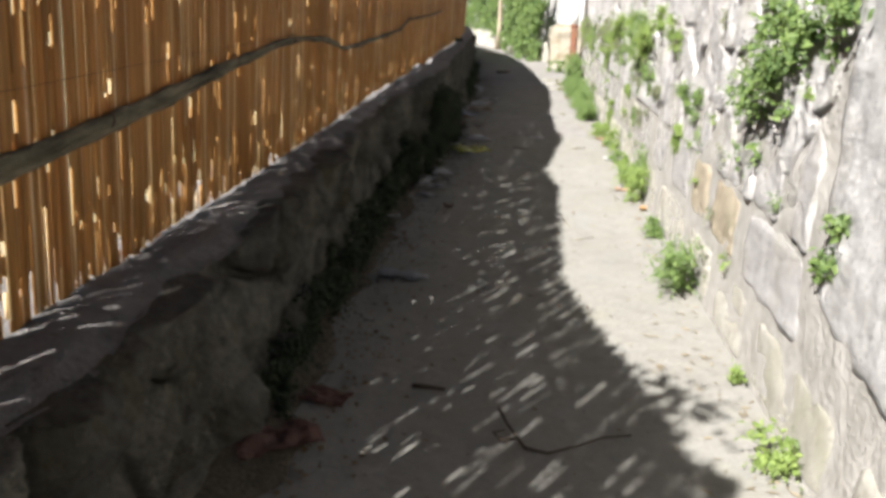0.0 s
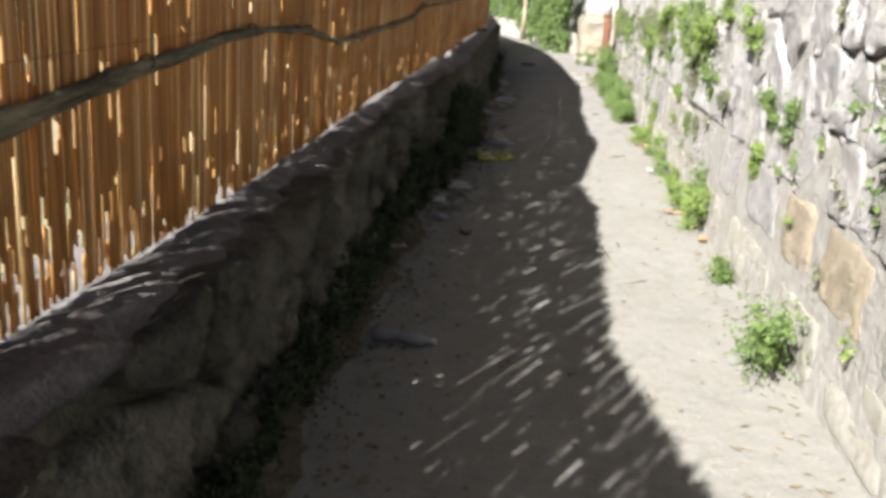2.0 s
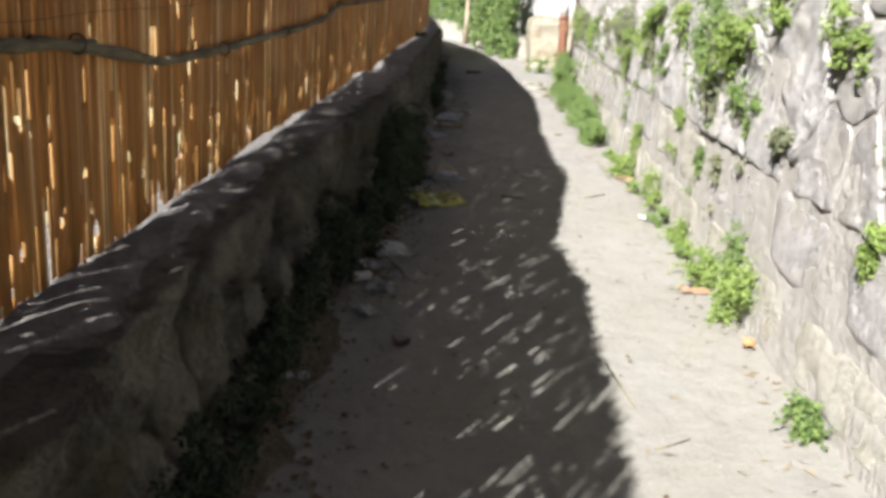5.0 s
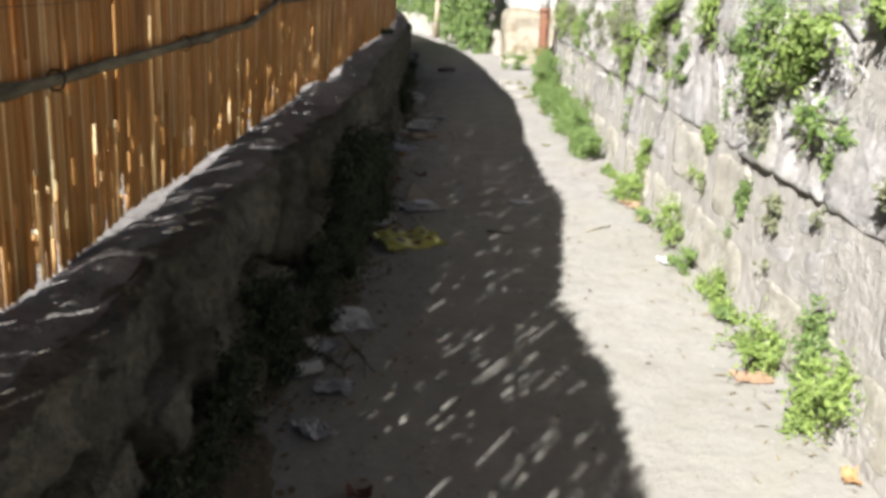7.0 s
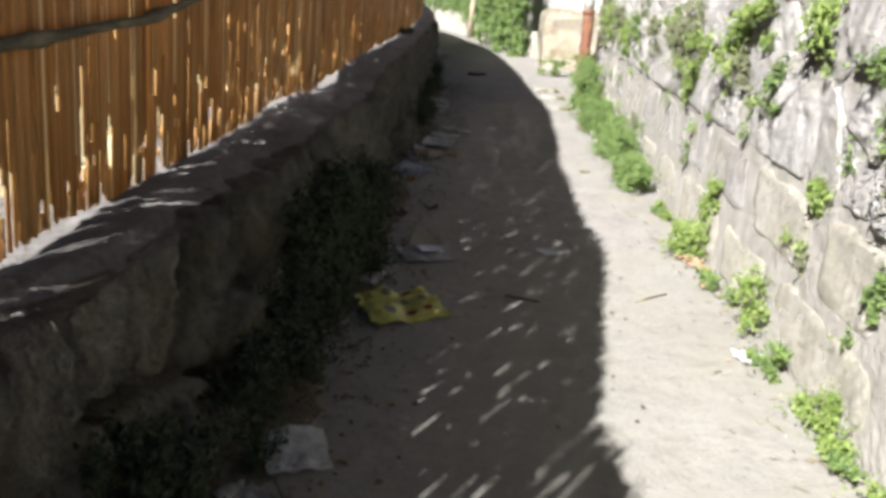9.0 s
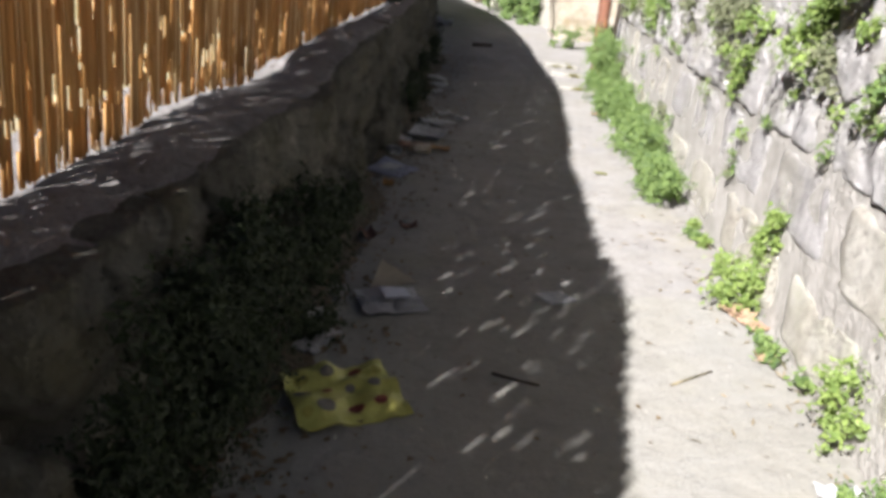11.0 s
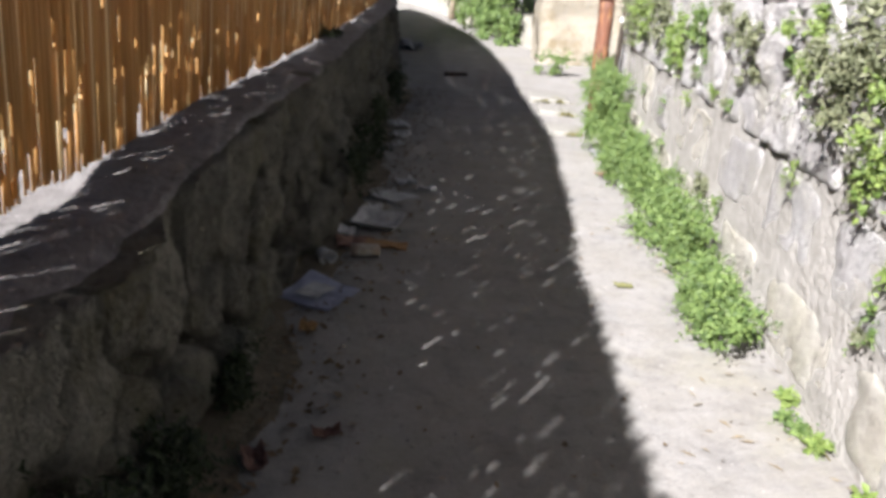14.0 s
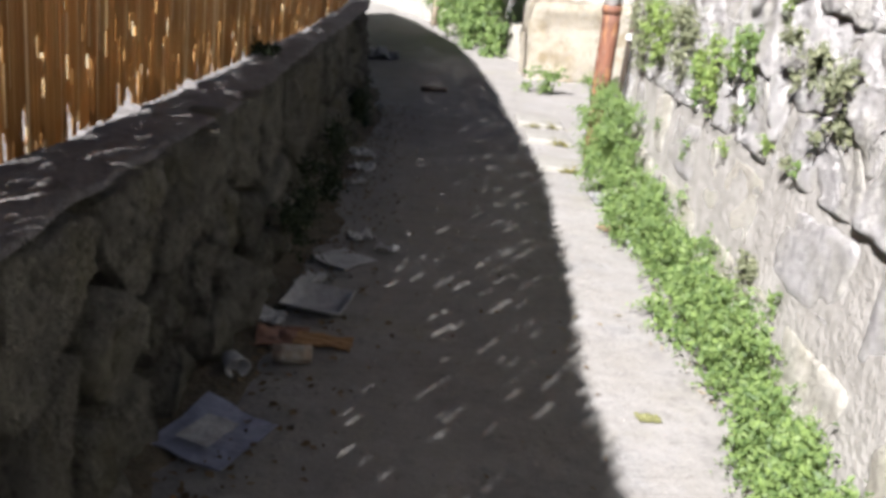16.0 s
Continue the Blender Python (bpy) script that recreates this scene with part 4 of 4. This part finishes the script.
can = tagged(empty("drink_can", -0.27, 7.42, ground_z(-0.27, 7.4) + 0.031, 28), "crumpled white and blue drink can", "can", "litter along the lane")
v, f = lathe([(0, .024), (.008, .031), (.04, .032), (.06, .027), (.085, .031), (.11, .032), (.118, .025)], 18, 0.9)
can_body = solid("body", v, f, P_WHITE, can, smooth=True)
solid("rim", *lathe([(.117, .027), (.122, .027)], 18), P_TIN, can_body, "bare metal rim")
tin = tagged(empty("food_tin", 0.30, 12.60, ground_z(0.3, 12.6) + 0.04, 8), "dented printed food tin in a litter heap", "tin", "litter along the lane")
tin_body = solid("body", *lathe([(0, .035), (.004, .040), (.07, .038), (.136, .040), (.14, .035)], 18, 0.85), P_TIN, tin, smooth=True)
solid("label_band", *lathe([(.03, .0405), (.11, .0405)], 18, 0.85), paper_mat("stained_label", (0.33, 0.31, 0.27), (0.16, 0.11, 0.07)), tin_body, "stained pale paper label")
cup = tagged(empty("paper_cup", 0.155, 12.56, ground_z(0.15, 12.5) + 0.045, -62), "crushed white paper cup lying by the low wall", "cup", "litter along the lane")
cup_body = solid("body", *lathe([(0.0, .026), (.002, .030), (.05, .037), (.10, .044), (.101, .042), (.05, .034), (.006, .027)], 18, 0.8), P_WHITE, cup, smooth=True)
solid("lip", *tube([(0.1, 0.0445 * math.cos(i * math.pi / 9), 0.0356 * math.sin(i * math.pi / 9)) for i in range(19)], [0.0025] * 19, 6), P_WHITE, cup_body, "rolled paper lip", smooth=True)
for x, y, w, d, rz, mt, text, sd in ((0.548, 14.03, .13, .12, 20, P_WHITE, "crumpled white tissue in shade", 41), (0.68, 13.84, .10, .07, -20, P_WHITE, "small white scrap in shade", 42),
                                     (0.46, 15.11, .10, .08, 30, P_WHITE, "small white scrap in shade", 43), (-0.10, 7.30, .14, .09, -12, P_GREY, "torn grey wrapper by the low wall", 44),
                                     (0.35, 13.38, .15, .06, 50, P_WHITE, "narrow white paper strip by the low wall", 45), (0.20, 11.72, .07, .05, 0, P_TAN, "small tan scrap in shade", 46)):
    crumpled("paper", x, y, w, d, rz, mt, text, "paper", 0.05, sd, n=9)
for x, y, w, d, rz, mt, text, sd in ((0.15, 10.83, .07, .12, 20, P_BROWN, "large curled brown dead leaf", 51), (0.35, 10.97, .09, .05, 15, P_BROWN, "large curled brown dead leaf", 52), (1.80, 10.07, .10, .13, 30, P_TERRA, "dry orange-brown leaf at the wall foot", 53),
                                     (1.77, 9.66, .07, .06, 0, P_TERRA, "dry orange-brown leaf at the wall foot", 54), (1.58, 6.62, .09, .05, 70, P_TAN, "dry tan leaf at the wall foot", 55), (0.02, 6.6, .08, .05, 0, P_BROWN, "curled brown dead leaf in shade", 56)):
    crumpled("leaf", x, y, w, d, rz, mt, text, "leaf", 0.03, sd, n=8, curl=0.02)

M_TWIG = make_plain("dead_twig", (0.10, 0.075, 0.055), (0.05, 0.04, 0.03), 20, 0.85)


def twig(points, r, label, material=M_TWIG):
    x, y = points[0][:2]
    z0 = ground_z(x, y)
    ob = tagged(empty("twig", x, y, z0), label, "twig", "twigs on the lane")
    path = [(p[0] - x, p[1] - y, ground_z(p[0], p[1]) - z0 + r + (p[2] if len(p) > 2 else 0)) for p in points]
    solid("stick", *tube(path, [r * (1 - 0.5 * i / len(path)) for i in range(len(path))], 6), material, ob, smooth=True)
    return ob


tw = twig([(0.27, 3.12, .03), (0.30, 3.0, .02), (0.36, 2.86), (0.44, 2.80, .01), (0.55, 2.84, .02), (0.66, 2.93, .01), (0.78, 2.97)], 0.007, "dark crooked dead twig on the shaded cement")
solid("side_twig", *tube([(0.05, -0.2, 0.01), (0.0, -0.24, 0.02), (-0.03, -0.2, 0.03), (0.02, -0.17, 0.03)], [.007, .006, .005, .003], 6), M_TWIG, tw, smooth=True)
twig([(0.72, 9.45), (0.8, 9.41), (0.88, 9.38)], 0.006, "short black stick on the shaded cement")
twig([(1.36, 9.43), (1.45, 9.49), (1.54, 9.55)], 0.006, "short dead stick on the sunny path", M_WOOD)
twig([(1.72, 10.42), (1.8, 10.5), (1.86, 10.6)], 0.005, "short dead stick on the sunny path", M_WOOD)
twig([(0.90, 6.45), (0.915, 6.25), (0.93, 6.05)], 0.005, "short dead stick on the sunny path", M_WOOD)
twig([(0.93, 5.75), (1.0, 5.78), (1.07, 5.82)], 0.004, "thin dead twig on the sunny path", M_WOOD)
twig([(-0.18, 7.65), (-0.08, 7.5), (-0.05, 7.35)], 0.004, "thin dry stalk by the low wall", M_WOOD)
twig([(-0.1, 7.75, .05), (-0.02, 7.6, .02), (0.05, 7.45)], 0.004, "thin dry stalk by the low wall", M_WOOD)
rng = random.Random(64)
for _ in range(9):
    x, y, a, L = rng.uniform(-0.26, 0.0), rng.uniform(7.35, 7.85), rng.uniform(0.9, 2.6), rng.uniform(0.12, 0.3)
    twig([(x, y, rng.uniform(0, .06)), (x + L / 2 * math.cos(a), y - L / 2 * math.sin(a), .02), (x + L * math.cos(a + .2), y - L * math.sin(a + .2))], 0.0035, "thin dry stalk by the low wall", M_WOOD)
twig([(0.92, 19.0), (1.06, 19.0), (1.2, 19.0)], 0.03, "dark stick far down the lane")
twig([(-0.09, 3.36), (-0.02, 3.33, .01), (0.05, 3.33)], 0.012, "curled dark dead leaf stalk on the cement")

# dry leaves and grit
rng = random.Random(77)
def scatter(name, n, place, size, slim, material, label, lift=0.012):
    v, f = [], []
    for _ in range(n):
        x, y = place()
        a, L = rng.uniform(0, 6.28), rng.uniform(*size)
        c, s, w, o, z = math.cos(a), math.sin(a), L * slim, len(v), ground_z(x, y) + 0.006
        v += [(x, y, z), (x + c * L * .5 - s * w, y + s * L * .5 + c * w, z + rng.uniform(0, lift)), (x + c * L, y + s * L, z + rng.uniform(0, lift)), (x + c * L * .5 + s * w, y + s * L * .5 - c * w, z + rng.uniform(0, lift))]
        f += [(o, o + 1, o + 2), (o, o + 2, o + 3)]
    tagged(solid(name, v, f, material), label, "leaves", kind="stuff")


def by_low_wall():
    y = rng.uniform(2, 18)
    return FRONT(y) + abs(rng.gauss(0, 0.22)) + 0.02, y


def by_high_wall():
    y = rng.uniform(2.5, 16)
    return RIGHT(y) - abs(rng.gauss(0, 0.17)) * (1 + n3(2, y * 1.5, 4)) - 0.02, y


scatter("dry_leaves", 2600, by_low_wall, (0.012, 0.042), 0.4, M_DRY, "scattered small dry brown leaves")
def on_lane():
    y = rng.uniform(2, 17)
    return rng.uniform(FRONT(y), RIGHT(y) - 0.5), y


scatter("leaf_crumbs", 420, on_lane, (0.010, 0.034), 0.35, M_DRY, "small brown leaf crumbs strewn over the lane")
scatter("straw", 520, by_high_wall, (0.02, 0.075), 0.09, M_STRAW, "pale dry straw and leaf bits at the wall foot", 0.008)


# earth washed against the foot of the low wall
def earth(y):
    w = 0.16 + 0.20 * max(-0.6, n3(5, y * 1.3, 2)) + 0.07 * n3(5, y * 5, 8) + 0.03 * n3(5, y * 15, 8)
    f = FRONT(y) - 0.08
    out = [(f, y, G(f, y) - 0.1)]
    for i in range(9):
        x = f + (0.08 + w) * i / 8
        out.append((x, y, ground_z(x, y) + 0.028 * (1 - (i / 8) ** 1.6) + 0.008 * n3(x * 14, y * 14, 3) * (1 - i / 9) - 0.003 * (i == 8)))
    return out + [(f + 0.08 + w, y, G(f, y) - 0.1)]


tagged(solid("earth_drift", *strip(1.5, 19, 0.05, earth), M_EARTH, smooth=True), "dark earth washed against the low wall's foot", "soil", kind="structure")
v, f = [], []
for _ in range(700):
    y = rng.uniform(2, 19)
    x = rng.uniform(FRONT(y) + 0.03, RIGHT(y) - 0.03)
    r = rng.uniform(0.003, 0.009)
    z = ground_z(x, y)
    o = len(v)
    v += [(x + r * math.cos(k * 1.57 + r * 99), y + r * math.sin(k * 1.57 + r * 99), z) for k in range(4)] + [(x, y, z + r * 1.1)]
    f += [(o + k, o + (k + 1) % 4, o + 4) for k in range(4)]
tagged(solid("grit", v, f, M_GROUND), "loose grit on the lane", "gravel", kind="stuff")

# ---- stones of the two walls ----
def clip(poly, px, py, nx, ny):
    """Cuts a convex outline by the half plane through (px, py) with outward normal (nx, ny)."""
    out = []
    for i, a in enumerate(poly):
        b = poly[(i + 1) % len(poly)]
        da, db = (a[0] - px) * nx + (a[1] - py) * ny, (b[0] - px) * nx + (b[1] - py) * ny
        if da <= 0:
            out.append(a)
        if da * db < 0:
            t = da / (da - db)
            out.append((a[0] + t * (b[0] - a[0]), a[1] + t * (b[1] - a[1])))
    return out


def rubble(rng, ya, yb, va, vb, dy, dv):
    """Outlines of fitted rubble stones over a stretch of wall."""
    seeds, row, v = [], 0, va + dv * 0.5
    while v < vb:
        y = ya + (0.5 if row % 2 else 0) * dy
        while y < yb:
            if rng.random() > 0.10:
                seeds.append((y + rng.uniform(-.38, .38) * dy, v + rng.uniform(-.34, .34) * dv))
            y += dy
        v, row = v + dv, row + 1
    cells = []
    for y, v in seeds:
        poly = [(y - dy * 1.2, max(va, v - dv * 1.3)), (y + dy * 1.2, max(va, v - dv * 1.3)), (y + dy * 1.2, v + dv * 1.3), (y - dy * 1.2, v + dv * 1.3)]
        for q, w in seeds:
            if (q, w) != (y, v) and abs(q - y) < dy * 3 and abs(w - v) < dv * 3:
                L = math.hypot(q - y, w - v)
                poly = clip(poly, (q + y) / 2, (w + v) / 2, (q - y) / L, (w - v) / L)
        if len(poly) > 2:
            cells.append(poly)
    return cells


def rubble_stone(rng, poly, surface, proud, gap, rough, back=0.06, dome=False):
    """One rough stone with the given outline: rings from the joint up to its face."""
    cy, cv = sum(p[0] for p in poly) / len(poly), sum(p[1] for p in poly) / len(poly)
    size = sum(math.hypot(p[0] - cy, p[1] - cv) for p in poly) / len(poly)
    edge = []
    for i, a in enumerate(poly):
        b = poly[(i + 1) % len(poly)]
        n = max(1, round(math.dist(a, b) / (0.05 if dome else 0.04)))
        edge += [(a[0] + (b[0] - a[0]) * k / n, a[1] + (b[1] - a[1]) * k / n) for k in range(n)]
    # soften the outline
    for _ in range(1):
        edge = [((edge[i - 1][0] + 2.2 * p[0] + edge[(i + 1) % len(edge)][0]) / 4.2, (edge[i - 1][1] + 2.2 * p[1] + edge[(i + 1) % len(edge)][1]) / 4.2) for i, p in enumerate(edge)]
    sd, tilt = rng.random() * 60, (rng.gauss(0, 0.03), rng.gauss(0, 0.04))
    g = 1 - gap / size
    rings = [(g, -back), (g - 0.015, proud * 0.5), (g - 0.05, proud * 0.85), (g - 0.13, proud), (0.74, proud), (0.58, proud), (0.42, proud), (0.26, proud), (0.12, proud)]
    if dome:
        rings = [(g, -back), (g - 0.03, proud * 0.2), (g - 0.11, proud * 0.55), (0.72, proud * 0.85), (0.54, proud), (0.34, proud * 1.05), (0.15, proud * 1.05)]
    verts, faces, m = [], [], len(edge)
    for k, (s, d) in enumerate(rings):
        for p in edge:
            y, v = cy + (p[0] - cy) * s, cv + (p[1] - cv) * s
            wob = 0.35 if k < 2 else 1
            y2 = y + 0.020 * n3(y * 9, v * 9, sd)
            v2 = v + 0.020 * n3(y * 9, v * 9, sd + 5)
            e = d
            if k:
                e += wob * (rough * n3(y * 11, v * 11, sd) + rough * 0.7 * n3(y * 23, v * 23, sd + 7) + rough * 0.5 * n3(y * 45, v * 45, sd + 2) + rough * 1.5 * n3(y * 4, v * 4, sd + 3)) + tilt[0] * (y - cy) + tilt[1] * (v - cv)
            verts.append(surface(y2, v2, e))
        if k:
            a, b = (k - 1) * m, k * m
            faces += [(a + i, a + (i + 1) % m, b + (i + 1) % m, b + i) for i in range(m)]
    verts.append(surface(cy, cv, proud))
    last = (len(rings) - 1) * m
    faces += [(last + i, last + (i + 1) % m, len(verts) - 1) for i in range(m)]
    return verts, faces, surface(cy, cv, 0)


def right_surface(y, v, d):
    return (RIGHT(y) + 0.02 - d, y, G(RIGHT(y), y) + v)


rng = random.Random(11)
q = [(1.1, 0.42), (2.93, 0.50), (2.98, 2.0), (1.1, 2.0)]
v, f = stone_piece(rng, q, right_surface, 0.066, n=40, round_=40, rough=0.016, jitter=0.02)
solid("plaster_pier", v, [g[::-1] for g in f], M_PLASTER, high_wall, "smooth pale rough-cast plaster patch", smooth=True, at=right_surface(2.0, 1.2, 0))
for c, q in courses(rng, 1.6, RIGHT_END - 0.05, [0.36, 0.36], [(0.7, 1.5), (0.5, 1.3)], [0.0, 0.035], 0.007):
    if c == 1:
        q = [q[0], q[1], (q[2][0], 0.74 + 0.06 * n3(q[2][0] * 1.3, 5, 1)), (q[3][0], 0.74 + 0.06 * n3(q[3][0] * 1.3, 5, 1))]
    if c and q[0][0] < 2.8:
        continue
    v, f = stone_piece(rng, q, right_surface, rng.uniform(0.051, 0.059), n=14, round_=22, rough=0.012, jitter=0.015)
    at = right_surface((q[0][0] + q[2][0]) / 2, (q[0][1] + q[2][1]) / 2, 0)
    solid("block", v, [g[::-1] for g in f], M_WARM if (c == 1 and 3.6 < q[0][0] < 4.9) else M_TUFF if (c == 0 or rng.random() < 0.2) else M_PALE, high_wall, smooth=True, at=at)
cells = rubble(rng, 1.6, RIGHT_END - 0.1, 0.74, 2.0, 0.40, 0.29)
for poly in cells:
    if min(p[0] for p in poly) < 2.85:
        continue
    high = sum(p[1] for p in poly) / len(poly) > 1.08
    v, f, at = rubble_stone(rng, poly, right_surface, rng.uniform(0.004, 0.020 if high else 0.012), rng.choice((0.0, 0.002, 0.006, 0.016) if high else (0.0, 0.0, 0.002, 0.005)), 0.017 if high else 0.012)
    solid("stone", v, [g[::-1] for g in f], M_PALE, high_wall, smooth=True, at=at)


def left_surface(y, v, d):
    return (FRONT(y) - 0.05 + d, y, min(G(FRONT(y), y) + v, WALLTOP(y) - 0.026 + 0.016 * n3(y * 5, 2, 2)))


rng = random.Random(23)
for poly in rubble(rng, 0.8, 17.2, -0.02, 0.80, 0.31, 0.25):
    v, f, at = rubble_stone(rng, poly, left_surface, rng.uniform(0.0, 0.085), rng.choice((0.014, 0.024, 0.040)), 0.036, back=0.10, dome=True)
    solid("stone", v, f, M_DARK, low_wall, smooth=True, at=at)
